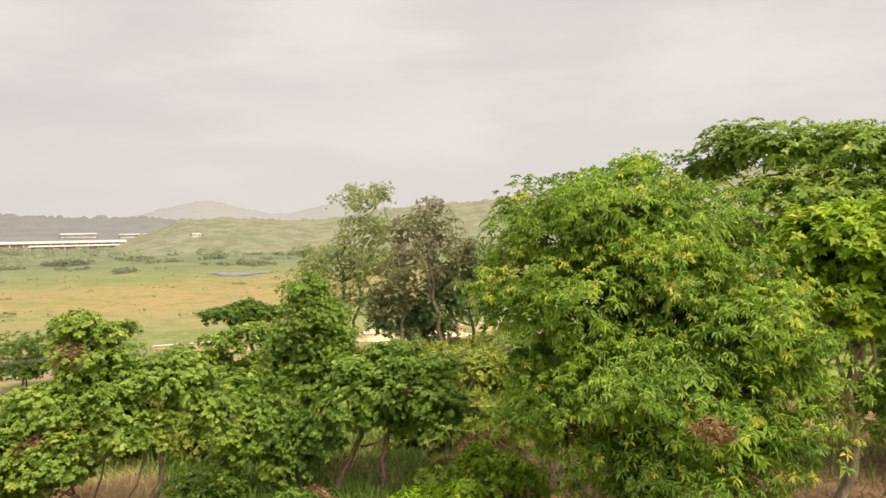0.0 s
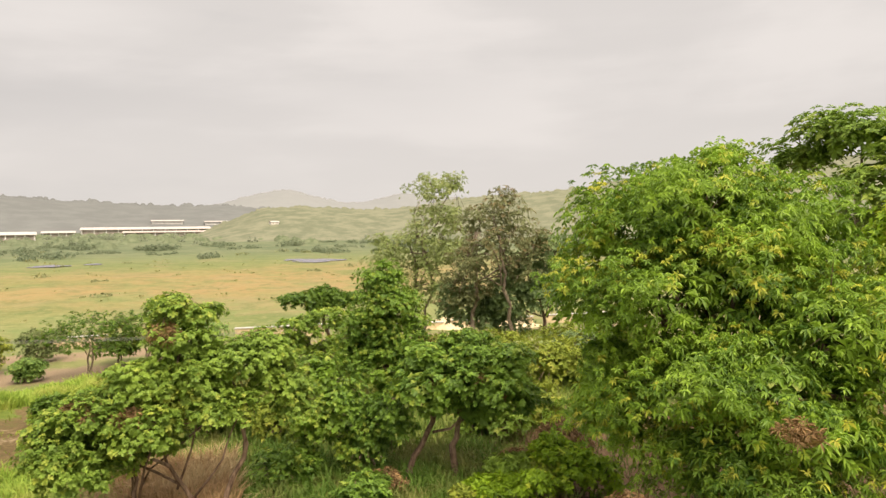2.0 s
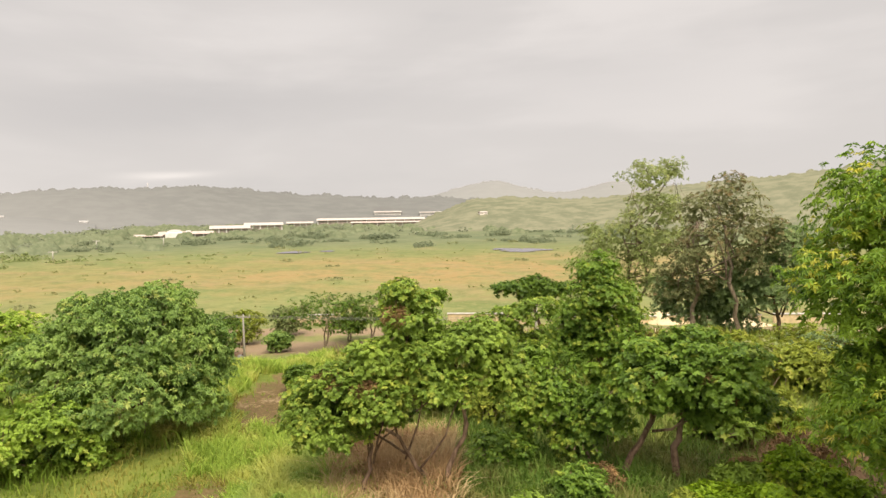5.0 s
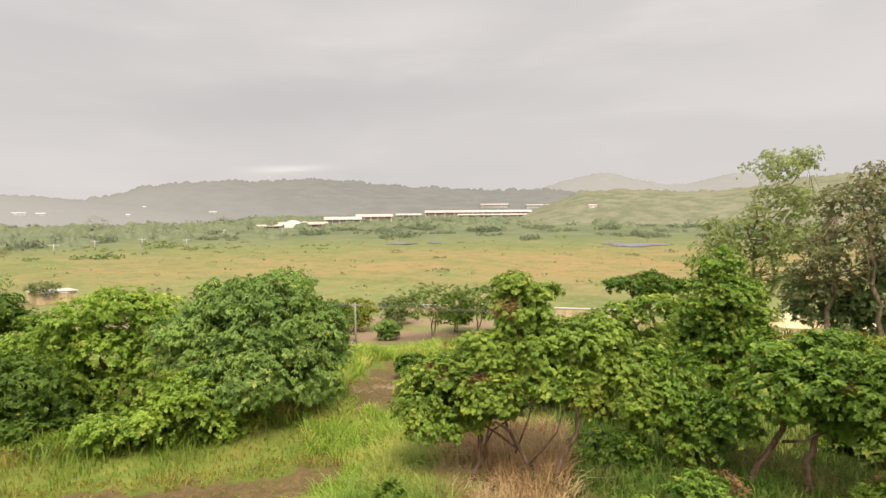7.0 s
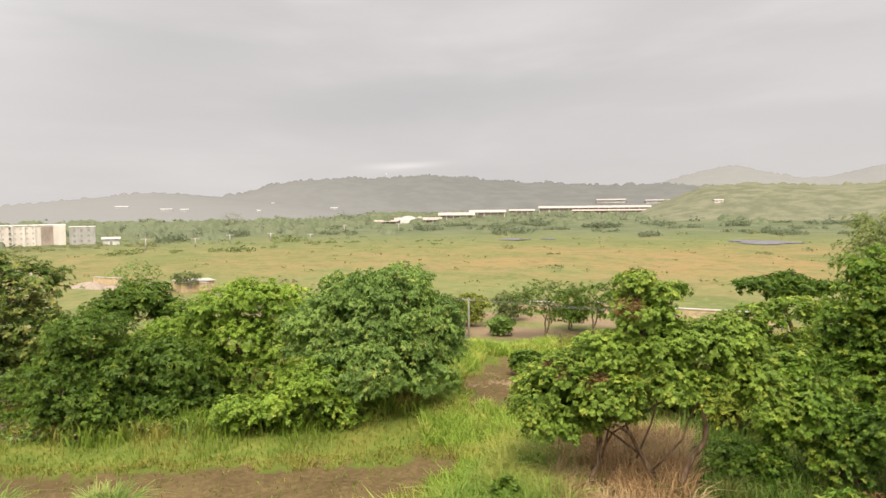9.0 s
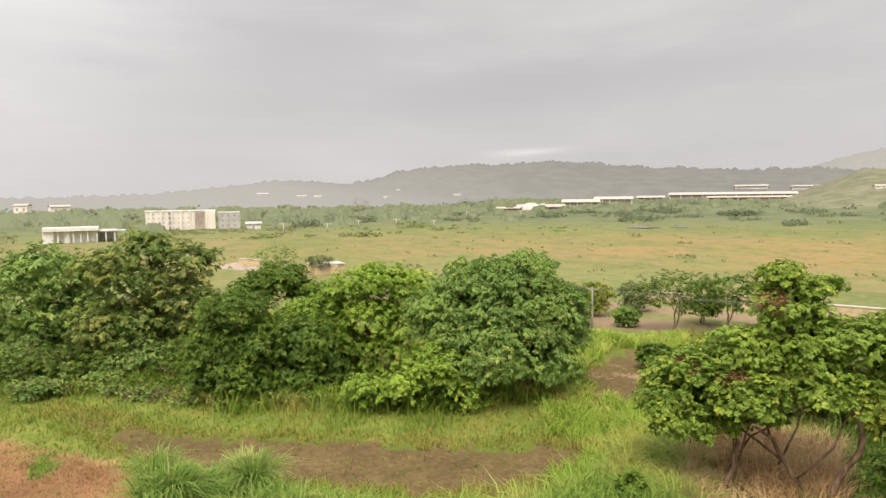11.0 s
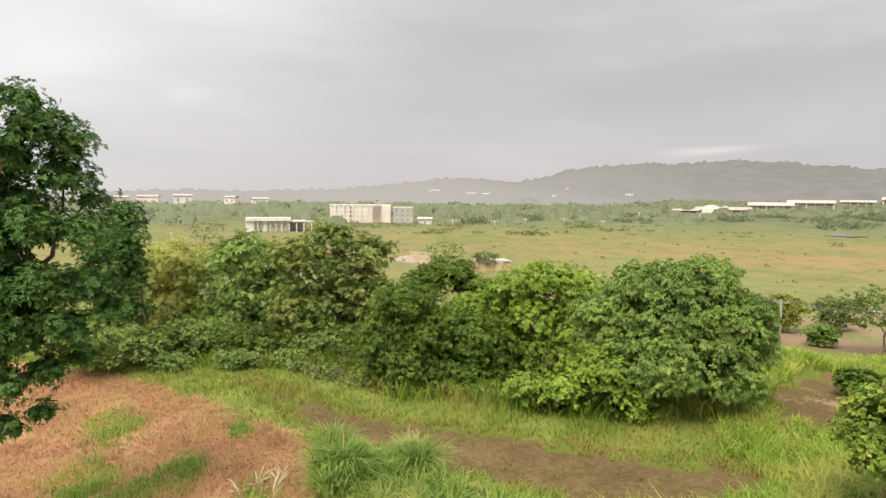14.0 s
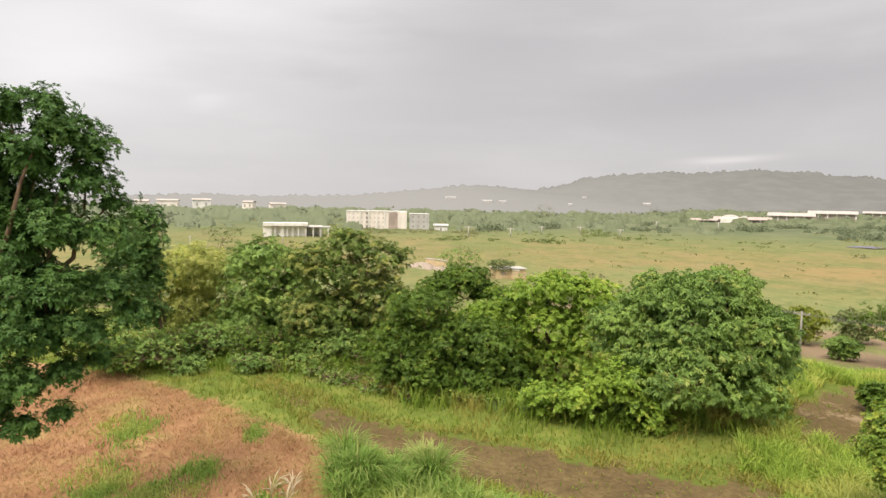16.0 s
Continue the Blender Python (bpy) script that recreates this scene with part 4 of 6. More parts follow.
tree("low_bush", "low bright green bush draped with creepers at the thicket's foot", 58.08, 22.46,
     [(0.21, 0, 1.47, 1.27, 1.04, 0.82), (-0.66, 0, 0.64, 1.08, 0.93, 0.77), (1.43, 0, 0.77, 1.11, 0.93, 0.75), (2.71, 0, 0.67, 0.9, 0.79, 0.68), (-1.42, 0, 0.05, 0.73, 0.56, 0.39)],
     LEAF_BRIGHT, BARK_BROWN, "bush", count=2050, per=7, size=(0.107, 0.060), droop=0.4, young=0.1, upward=0.5, gaps=0.3, seed=34, girth=0.04, limbs=4, group=THICKET, clump=0.38)
tree("low_bush", "low dark green tangle of creepers at the thicket's foot", 70.17, 25.42,
     [(-0.02, 0, 0.32, 1.36, 0.98, 0.59), (-1.61, 0, -0.01, 1.13, 0.82, 0.5), (1.34, 0, 0.18, 1.14, 0.82, 0.5)],
     LEAF_DEEP, BARK_BROWN, "bush", count=1150, per=7, size=(0.113, 0.063), droop=0.4, young=0.1, upward=0.5, gaps=0.4, seed=40, girth=0.04, limbs=4, group=THICKET, clump=0.4)
tree("thicket_tree", "dark green layered tree with yellowish new leaves", 81.64, 30.87,
     [(0.19, 0, 5.24, 1.28, 0.99, 0.69), (-1.19, 0, 4.64, 1.56, 1.27, 0.97), (0.99, 0, 3.86, 1.76, 1.41, 1.07), (-1.13, 0, 3.01, 1.62, 1.44, 1.25), (0.74, 0, 1.96, 1.77, 1.56, 1.34), (-0.63, 0, 0.82, 1.41, 1.33, 1.25),
      (2.02, 0, 4.67, 1, 0.93, 0.85), (0.32, 0, 5.78, 0.64, 0.45, 0.27),
      (-1.69, 0.4, 1.6, 1.38, 1.52, 1.66), (0.23, -0.2, 0.4, 1.61, 1.34, 1.08), (1.81, 0.3, 1.71, 1.35, 1.48, 1.62), (2.59, 0, 0.44, 1.2, 1.07, 0.93)],
     LEAF_LAYER, BARK_BROWN, count=4200, per=8, size=(0.145, 0.058), droop=0.3, spread=1.25, young=0.5, upward=0.9, gaps=0.5, seed=35, girth=0.13, limbs=9, group=THICKET, clump=0.6, flat=0.62)
tree("thicket_tree", "fresh green rounded tree in the thicket", 89.22, 35.07,
     [(0.17, 0, 4.38, 1.71, 1.26, 0.82), (0.97, 0, 3.17, 1.29, 1.26, 1.23), (-0.95, 0, 3.4, 1.43, 1.34, 1.25), (-0.06, 0, 1.7, 1.78, 1.6, 1.42), (-1.25, 0, 0.66, 1.5, 1.41, 1.32), (1.07, 0, 1.15, 1.18, 1.21, 1.24),
      (-0.04, 0, 0.19, 1.79, 1.42, 1.04), (1.37, 0, -0.02, 1.18, 1.03, 0.88), (-1.82, 0.4, 1.54, 1.37, 1.45, 1.53)],
     LEAF_ROUND, BARK_BROWN, count=3600, per=8, size=(0.158, 0.063), droop=0.4, spread=1.2, young=0.1, upward=0.5, gaps=0.4, seed=36, girth=0.12, limbs=6, group=THICKET, clump=0.6)
tree("thicket_tree", "yellow-olive feathery tree with thin grey stems", 95, 36.9,
     [(-0.13, 0, 3.95, 1.91, 1.44, 0.96), (0.93, 0, 2.79, 1.24, 1.3, 1.36), (-1.23, 0, 2.99, 1.52, 1.49, 1.46), (-0.07, 0, 1.53, 1.8, 1.68, 1.56), (0.79, 0, 0.38, 1.13, 1.04, 0.96), (-1.46, 0, 0.82, 1.53, 1.47, 1.41)],
     LEAF_STRAW, BARK_GREY, count=3600, per=8, size=(0.151, 0.043), droop=0.3, spread=1.2, young=0.25, upward=0.5, gaps=0.6, seed=37, girth=0.08, limbs=9, trunks=((0.9, -0.3), (0, 0), (-0.8, 0)), group=THICKET, clump=0.6)
tree("thicket_tree", "dark green flat-topped tree standing behind the thicket", 73.3, 44,
     [(-1.28, 0, 2.91, 2.27, 1.57, 0.86), (0.29, 0, 2.24, 1.57, 1.18, 0.78), (-3.05, 0, 2.05, 1.57, 1.22, 0.87)],
     LEAF_DEEP, BARK_BROWN, count=1300, per=7, size=(0.214, 0.088), droop=0.35, young=0.1, upward=0.6, gaps=0.4, seed=44, girth=0.12, limbs=5, group=THICKET, clump=0.6)
tree("small_dark_tree", "slim dark green tree beyond the thicket", 97.6, 33,
     [(0.36, 0, 6.2, 0.62, 0.62, 0.62), (0.65, 0, 4.99, 0.98, 0.98, 0.98), (0.31, 0, 3.42, 0.73, 0.91, 1.09), (1.14, 0, 3.98, 1.03, 1.28, 1.54), (0.76, 0, 1.87, 1.04, 1.04, 1.04)],
     LEAF_BLUE, BARK_BROWN, count=2150, per=8, size=(0.151, 0.057), droop=0.3, young=0.1, upward=0.6, gaps=0.3, seed=38, girth=0.1, limbs=6, clump=0.5)
tree("tall_dark_tree", "tall dark fine-leaved tree with ragged drooping boughs", 106.5, 16.5,
     [(-0.42, 0, 9.29, 0.34, 0.3, 0.27), (-0.54, 0, 8.69, 0.53, 0.53, 0.55), (-1.14, 0, 8.39, 0.32, 0.37, 0.43), (-0.99, 0, 7.71, 0.47, 0.47, 0.49), (-1.55, 0, 7.25, 0.23, 0.22, 0.22), (-0.08, 0, 8.05, 0.56, 0.56, 0.57),
      (0.29, 0, 9.06, 0.28, 0.36, 0.47), (-0.34, -0.2, 6.59, 0.87, 0.73, 0.6), (0.29, 0, 6.25, 0.68, 0.72, 0.77), (-1.31, -0.2, 6.57, 0.48, 0.43, 0.39), (-1.32, -0.2, 5.46, 0.59, 0.51, 0.43), (-0.3, -0.4, 5.41, 0.89, 0.72, 0.57),
      (-1.81, -0.2, 5.02, 0.33, 0.29, 0.26), (0.03, -0.4, 4.47, 0.77, 0.66, 0.57), (-0.91, -0.4, 4.6, 0.58, 0.5, 0.42), (-1.23, -0.3, 3.93, 0.34, 0.29, 0.26), (0.31, -0.4, 3.55, 0.55, 0.52, 0.5), (-0.56, -0.4, 3.71, 0.43, 0.37, 0.32),
      (-0.46, -0.3, 2.82, 0.29, 0.24, 0.19), (0.23, -0.4, 2.65, 0.46, 0.38, 0.31), (0.68, 0, 2.93, 0.4, 0.43, 0.48), (-0.03, 0.8, 6.91, 0.85, 0.85, 0.87), (0.23, 0.8, 4.94, 0.95, 0.95, 0.98), (0.91, 0.3, 7.51, 0.69, 0.94, 1.21),
      (1.09, 0.3, 5.1, 0.79, 1.19, 1.62)],
     LEAF_BLUE, BARK_BROWN, fill=0.4, count=14500, per=8, size=(0.086, 0.029), droop=0.4, spread=1.2, young=0.12, upward=0.5, gaps=0.05, seed=39, girth=0.15, limbs=9, trunks=((1.3, 0.2),), clump=0.4)

# trees along the road on the plain
ROADSIDE = "trees along the plain's road"
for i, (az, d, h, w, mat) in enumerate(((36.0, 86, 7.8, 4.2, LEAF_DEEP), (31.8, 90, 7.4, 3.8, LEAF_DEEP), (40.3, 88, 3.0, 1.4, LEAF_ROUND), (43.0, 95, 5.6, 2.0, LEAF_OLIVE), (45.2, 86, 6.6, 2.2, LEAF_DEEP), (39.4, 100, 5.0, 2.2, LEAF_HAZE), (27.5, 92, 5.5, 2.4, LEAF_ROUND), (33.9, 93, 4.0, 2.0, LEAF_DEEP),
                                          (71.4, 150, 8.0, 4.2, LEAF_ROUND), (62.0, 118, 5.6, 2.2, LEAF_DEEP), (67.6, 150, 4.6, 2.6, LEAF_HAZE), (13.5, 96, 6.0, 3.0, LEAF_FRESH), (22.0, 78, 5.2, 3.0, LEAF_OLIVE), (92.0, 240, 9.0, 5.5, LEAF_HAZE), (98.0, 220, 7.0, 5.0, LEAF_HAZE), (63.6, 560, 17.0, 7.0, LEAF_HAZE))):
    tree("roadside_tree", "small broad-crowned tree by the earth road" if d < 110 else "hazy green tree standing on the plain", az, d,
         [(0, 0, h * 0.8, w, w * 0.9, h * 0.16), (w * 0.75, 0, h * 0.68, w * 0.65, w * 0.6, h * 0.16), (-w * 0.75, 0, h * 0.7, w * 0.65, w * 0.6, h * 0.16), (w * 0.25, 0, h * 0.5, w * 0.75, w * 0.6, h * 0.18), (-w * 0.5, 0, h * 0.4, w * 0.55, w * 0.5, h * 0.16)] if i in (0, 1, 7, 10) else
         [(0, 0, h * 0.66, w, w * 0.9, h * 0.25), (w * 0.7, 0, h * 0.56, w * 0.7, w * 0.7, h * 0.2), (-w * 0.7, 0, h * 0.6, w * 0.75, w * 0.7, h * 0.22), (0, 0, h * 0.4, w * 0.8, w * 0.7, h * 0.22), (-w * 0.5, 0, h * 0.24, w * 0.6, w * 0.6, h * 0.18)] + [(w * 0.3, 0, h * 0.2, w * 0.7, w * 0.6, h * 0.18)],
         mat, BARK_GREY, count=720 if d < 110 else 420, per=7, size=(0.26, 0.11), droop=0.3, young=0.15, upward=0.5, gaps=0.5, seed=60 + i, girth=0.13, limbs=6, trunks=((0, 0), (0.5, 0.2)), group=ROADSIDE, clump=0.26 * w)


# ---- undergrowth, grass and scrub ----
def grass_material(name, low, high, dry, through=0.3):
    k = Nodes(name)
    own = k.n("ShaderNodeNewGeometry").outputs["Random Per Island"]
    patch = k.noise(0.5, 4, 0.6)
    c = k.mix(own, low, high)
    c = k.mix(k.math("MULTIPLY", k.step(patch, 0.46, 0.64), 0.85), c, dry)
    c = k.mix(k.attr("tint"), c, dry)
    return k.surface(c, rough=0.6, spec=0.15, through=through)


def blades(name, label, x, y, height, width, mat, seed, lean=0.5, tint=None, sink=0.03):
    """Grass as bent, pointed blades, one object of stuff."""
    rng = np.random.default_rng(seed)
    n = len(x)
    z = ground_z(x, y) - sink
    a = rng.random(n) * 2 * np.pi
    b = a + rng.normal(0, 0.9, n) + np.pi / 2
    h = height * rng.uniform(0.65, 1.25, n)
    out = h * np.abs(rng.normal(lean, lean * 0.5, n))
    dirv = np.stack([np.cos(a), np.sin(a), np.zeros(n)], -1)
    side = np.stack([np.cos(b), np.sin(b), np.zeros(n)], -1) * (width * rng.uniform(0.7, 1.3, n))[:, None] * 0.5
    foot = np.stack([x, y, z], -1)
    mid = foot + dirv * (out * 0.35)[:, None] + np.array([0, 0, 1.0]) * (h * 0.62)[:, None]
    tip = foot + dirv * out[:, None] + np.array([0, 0, 1.0]) * (h * (1 - 0.25 * np.clip(out / h, 0, 1.5)))[:, None]
    v = np.stack([foot - side, foot + side, mid + side * 0.8, mid - side * 0.8, tip], 1)
    o = np.arange(n)[:, None] * 5
    t = np.zeros(n) if tint is None else tint
    ob = mesh_part(name, v.reshape(-1, 3), [o + np.array([[3, 2, 4]]), o + np.array([[0, 1, 2, 3]])], mat, tint=np.repeat(t, 5))
    return tagged(ob, label, "grass", kind="stuff")


def arching(name, label, x, y, height, width, mat, seed, reach=0.8, tint=None):
    """Long grass blades that rise and hang over at the tip, one object of stuff."""
    r = np.random.default_rng(seed)
    n = len(x)
    a = r.random(n) * 2 * np.pi
    h = height * r.uniform(0.7, 1.2, n)
    out = h * r.uniform(0.3, 1.0, n) * reach
    s = np.linspace(0, 1, 6)[None, :]
    along = out[:, None] * s ** 1.7
    up = h[:, None] * (s * 1.35 - 0.62 * s ** 2.6 * (0.5 + out / h)[:, None])
    mid = np.stack([x[:, None] + np.cos(a)[:, None] * along, y[:, None] + np.sin(a)[:, None] * along, (ground_z(x, y) - 0.03)[:, None] + up], -1)
    b = a + np.pi / 2 + r.normal(0, 0.5, n)
    side = np.stack([np.cos(b), np.sin(b), np.zeros(n)], -1)[:, None] * (width * 0.5 * np.array([0.8, 1.0, 1.0, 0.85, 0.6, 0.12]))[None, :, None]
    v = np.stack([mid - side, mid + side], 2).reshape(n, 12, 3)
    o = (np.arange(n) * 12)[:, None, None] + (np.arange(5) * 2)[None, :, None]
    q = (o + np.array([0, 1, 3, 2])[None, None, :]).reshape(-1, 4)
    t = np.zeros(n) if tint is None else tint
    return tagged(mesh_part(name, v.reshape(-1, 3), q, mat, tint=np.repeat(t, 12)), label, "grass", kind="stuff")


def spread(rng, n, az0, az1, d0, d1):
    az = np.radians(rng.uniform(az0, az1, n))
    d = np.sqrt(rng.uniform(d0 * d0, d1 * d1, n))
    return -d * np.sin(az), d * np.cos(az)


def patches(x, y, scale, seed):
    return 0.5 + 0.5 * lumps(x, y, scale, seed)


GRASS_LUSH = grass_material("grass_lush", (0.165, 0.27, 0.048), (0.325, 0.445, 0.09), (0.44, 0.45, 0.12), 0.42)
GRASS_VERGE = grass_material("grass_verge", (0.122, 0.2, 0.026), (0.24, 0.335, 0.044), (0.32, 0.275, 0.068), 0.36)
GRASS_BANK = grass_material("grass_bank", (0.22, 0.33, 0.05), (0.41, 0.52, 0.092), (0.49, 0.49, 0.125), 0.42)
GRASS_TALL = grass_material("grass_tall", (0.13, 0.225, 0.042), (0.27, 0.395, 0.082), (0.4, 0.42, 0.14), 0.38)
GRASS_DRY = grass_material("grass_dry", (0.32, 0.2, 0.1), (0.52, 0.35, 0.18), (0.58, 0.44, 0.24), 0.3)
GRASS_RED = grass_material("grass_scorched", (0.355, 0.19, 0.105), (0.44, 0.25, 0.14), (0.45, 0.33, 0.14), 0.42)

# verge grass in a deeper green, the shade of the trees painted in
GRASS_SHADE = grass_material("grass_shaded_by_trees", (0.07, 0.135, 0.022), (0.165, 0.27, 0.045), (0.24, 0.22, 0.075), 0.36)
GRASS_LITTER = grass_material("dead_stalks", (0.15, 0.085, 0.05), (0.3, 0.18, 0.11), (0.34, 0.24, 0.13), 0.2)

rng = np.random.default_rng(5)
# short turf over the whole terrace
x, y = spread(rng, 54000, 34, 108, 14.5, 40)
keep = (track(x, y) < 0.22 + 0.6 * rng.random(len(x)) ** 3) & (inside(x, y, RED_PATCH, 1.0) < 0.5)
x, y = x[keep], y[keep]
p = patches(x, y, 1.6, 2.0)
blades("meadow_grass", "yellow-green rough meadow grass on the terrace", x, y, 0.16 + 0.3 * p ** 2, 0.032, GRASS_VERGE, 51, 0.5, tint=0.35 * patches(x, y, 3.1, 5.0) ** 2)
# taller weeds along the foot of the thicket
x, y = spread(rng, 52000, 45, 102, 21.5, 36)
d, az = np.hypot(x, y), np.degrees(np.arctan2(-x, y))
foot = np.interp(az, [45, 52, 60, 68, 76, 84, 92, 100], [23.6, 23.0, 22.4, 23.2, 23.8, 28.0, 30.0, 32.0])
keep = (np.abs(d - foot - 0.7) < 1.7 * rng.random(len(x)) + 0.2) & (track(x, y) < 0.4)
blades("weeds", "tall green weeds at the foot of the thicket", x[keep], y[keep], 0.35 + 0.5 * patches(x[keep], y[keep], 1.1, 4.0), 0.05, GRASS_VERGE, 52, 0.6)
# lush tall grass before the track
x, y = spread(rng, 44000, 36, 84, 11.5, 21.5)
d, az = np.hypot(x, y), np.degrees(np.arctan2(-x, y))
rim = np.interp(az, [36, 40, 44, 48, 53, 60, 66, 72, 77, 80, 83], [20.5, 19.5, 17.0, 15.2, 14.3, 14.0, 14.7, 15.6, 16.8, 17.2, 16.2])
keep = (d < rim + 0.5 * lumps(x, y, 0.8, 1.0)) & (track(x, y) < 0.75)
x, y = x[keep], y[keep]
az = np.degrees(np.arctan2(-x, y))
tall = 0.65 + 0.3 * patches(x, y, 0.9, 7.0) 
blades("tall_grass", "lush bright green tall grass bending over the track", x, y, tall, 0.034, GRASS_LUSH, 53, 0.75, tint=0.5 * (rng.random(len(x)) < 0.1))
cx, cy = polar(79.6, 16.6)
centre = np.clip(rng.normal(0, 1.0, (9, 2)), -1.2, 1.2) * np.array([0.6, 0.8])
which = rng.integers(0, 9, 3000)
x, y = cx + centre[which, 0] * 1.25 + rng.normal(0, 0.13, 3000), cy + centre[which, 1] * 1.25 + rng.normal(0, 0.13, 3000)
arching("tall_grass", "dense arching clumps of tall grass beside the scorched patch", x, y, 1.05 + 0.4 * (which % 3) / 2, 0.03, GRASS_TALL, 61, 0.8, tint=0.8 * (rng.random(3000) < 0.12))
x, y = spread(rng, 9000, 50, 79, 12.5, 16.6)
tuft = patches(x, y, 0.35, 2.0)
keep = (tuft > 0.52) & (np.hypot(x, y) < np.interp(np.degrees(np.arctan2(-x, y)), [50, 60, 66, 72, 77, 80], [14.4, 13.9, 14.5, 15.4, 16.4, 16.8]))
arching("tall_grass", "arching tufts of tall grass in front of the track", x[keep], y[keep], 0.75 + 0.4 * tuft[keep], 0.028, GRASS_TALL, 68, 0.9, tint=0.8 * (rng.random(keep.sum()) < 0.15))
x, y = spread(rng, 60000, 38, 92, 13.5, 28)
fringe = track(x, y)
keep = (fringe > 0.06) & (fringe < 0.62) & (rng.random(len(x)) < 0.75)
blades("dry_grass", "straw-coloured fringe of grass along the dirt track", x[keep], y[keep], 0.12 + 0.16 * patches(x[keep], y[keep], 0.8, 3.0), 0.03, GRASS_VERGE, 64, 0.8, tint=0.5 + 0.5 * rng.random(keep.sum()))
keep = (fringe > 0.5) & (rng.random(len(x)) < 0.10 * patches(x, y, 0.6, 9.0))
blades("green_tufts", "sparse green tufts on the dirt track", x[keep], y[keep], 0.14, 0.035, GRASS_VERGE, 65, 0.8)
# bright grass on the terrace's rim towards the road
x, y = spread(rng, 12000, 36, 49, 26.5, 36)
keep = track(x, y) < 0.3
blades("tall_grass", "bright green grass bank at the terrace edge", x[keep], y[keep], 0.4 + 0.3 * patches(x[keep], y[keep], 1.3, 3.0), 0.06, GRASS_BANK, 54, 0.5)
x, y = spread(rng, 14000, 33, 49, 15, 25)
keep = track(x, y) < 0.3 + 0.3 * patches(x, y, 0.8, 2.0)
blades("tall_grass", "bright green grass beside the track", x[keep], y[keep], 0.35 + 0.3 * patches(x[keep], y[keep], 1.0, 3.0), 0.036, GRASS_BANK, 67, 0.6)
# mixed growth under the trees
x, y = spread(rng, 38000, -36, 38, 11.5, 30)
p = patches(x, y, 1.9, 9.0)
lit = inside(x, y, [(-3, 13), (10, 9), (22, 16), (16, 30), (1, 24)], 4)
keep = rng.random(len(x)) < 0.95 * p * (1 - 0.5 * lit)
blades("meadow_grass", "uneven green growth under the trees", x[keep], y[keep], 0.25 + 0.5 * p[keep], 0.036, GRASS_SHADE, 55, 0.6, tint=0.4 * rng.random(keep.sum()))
x, y = spread(rng, 9000, 2, 27, 12, 21)
keep = rng.random(len(x)) < 0.25 + patches(x, y, 1.1, 3.0)
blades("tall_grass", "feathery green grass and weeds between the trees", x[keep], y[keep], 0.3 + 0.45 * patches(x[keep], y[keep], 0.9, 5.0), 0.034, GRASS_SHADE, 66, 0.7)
x, y = spread(rng, 16000, -12, 36, 28, 60)
blades("meadow_grass", "rough pale green grass on the slope", x, y, 0.4 + 0.5 * patches(x, y, 3.0, 1.0), 0.09, GRASS_VERGE, 60, 0.5, tint=0.5 * patches(x, y, 5.0, 2.0))
# dry brown grass under the fruit tree and on the litter
x, y = spread(rng, 12000, 25.5, 37.5, 13.0, 20.5)
keep = rng.random(len(x)) < patches(x, y, 1.2, 6.0) + 0.15
blades("dry_grass", "dead brown tall grass under the fruit tree", x[keep], y[keep], 0.85, 0.03, GRASS_DRY, 56, 0.6)
x, y = spread(rng, 26000, -38, 5, 12, 27)
keep = rng.random(len(x)) < patches(x, y, 1.4, 8.0)
blades("dry_grass", "flattened brown stalks and leaf litter under the mango", x[keep], y[keep], 0.14, 0.028, GRASS_LITTER, 57, 1.6)
# scorched patch
x, y = spread(rng, 40000, 83, 112, 12, 32)
keep = inside(x, y, RED_PATCH, 0.6) > 0.5
x, y = x[keep], y[keep]
is_green = rng.random(len(x)) < green_spots(x, y) * 1.4
rim = 1 - inside(x, y, RED_PATCH, 6.0)
tint = np.clip(0.5 * patches(x, y, 2.2, 4.0) ** 2 + 1.6 * rim * patches(x, y, 1.0, 7.0), 0, 1)
blades("scorched_grass", "short reddish-brown scorched grass", x[~is_green], y[~is_green], (0.1 + 0.13 * patches(x, y, 0.9, 2.0) + 0.14 * rim)[~is_green], 0.024, GRASS_RED, 58, 1.5, tint=tint[~is_green])
x, y = spread(rng, 40000, 83, 108, 14, 26)
keep = rng.random(len(x)) < green_spots(x, y)
blades("green_tufts", "bright green grass patches in the scorched ground", x[keep], y[keep], 0.16 + 0.12 * patches(x[keep], y[keep], 0.7, 1.0), 0.035, GRASS_LUSH, 59, 0.7)
# seeding plumes beside the tall grass
PLUME = Nodes("plume_straw")
PLUME = PLUME.surface(PLUME.mix(PLUME.noise(8, 3), (0.5, 0.4, 0.24), (0.7, 0.62, 0.45)), rough=0.8, spec=0.1, through=0.3)
for i, (az, d) in enumerate(((90.8, 16.1), (88.2, 15.9), (89.4, 16.5), (87.6, 16.6))):
    bx, by = polar(az, d)
    root = new("plume_grass")
    root.location = (bx, by, float(ground_z(bx, by)) - 0.02)
    tagged(root, "straw-coloured seeding grass tuft with arching plumes", "grass tuft", "seeding grass tufts")
    r = np.random.default_rng(80 + i)
    for j in range(8):
        a, h = r.random() * 6.28, r.uniform(0.55, 0.95)
        t = np.linspace(0, 1, 7)
        pts = np.stack([np.cos(a) * 0.5 * h * t ** 2.2, np.sin(a) * 0.5 * h * t ** 2.2, h * t - 0.3 * h * t ** 3], -1)
        v, f = tube(pts, [0.006, 0.005, 0.005, 0.008, 0.016, 0.014, 0.004], 5)
        mesh_part("plume", v, f, PLUME, root, smooth=True)


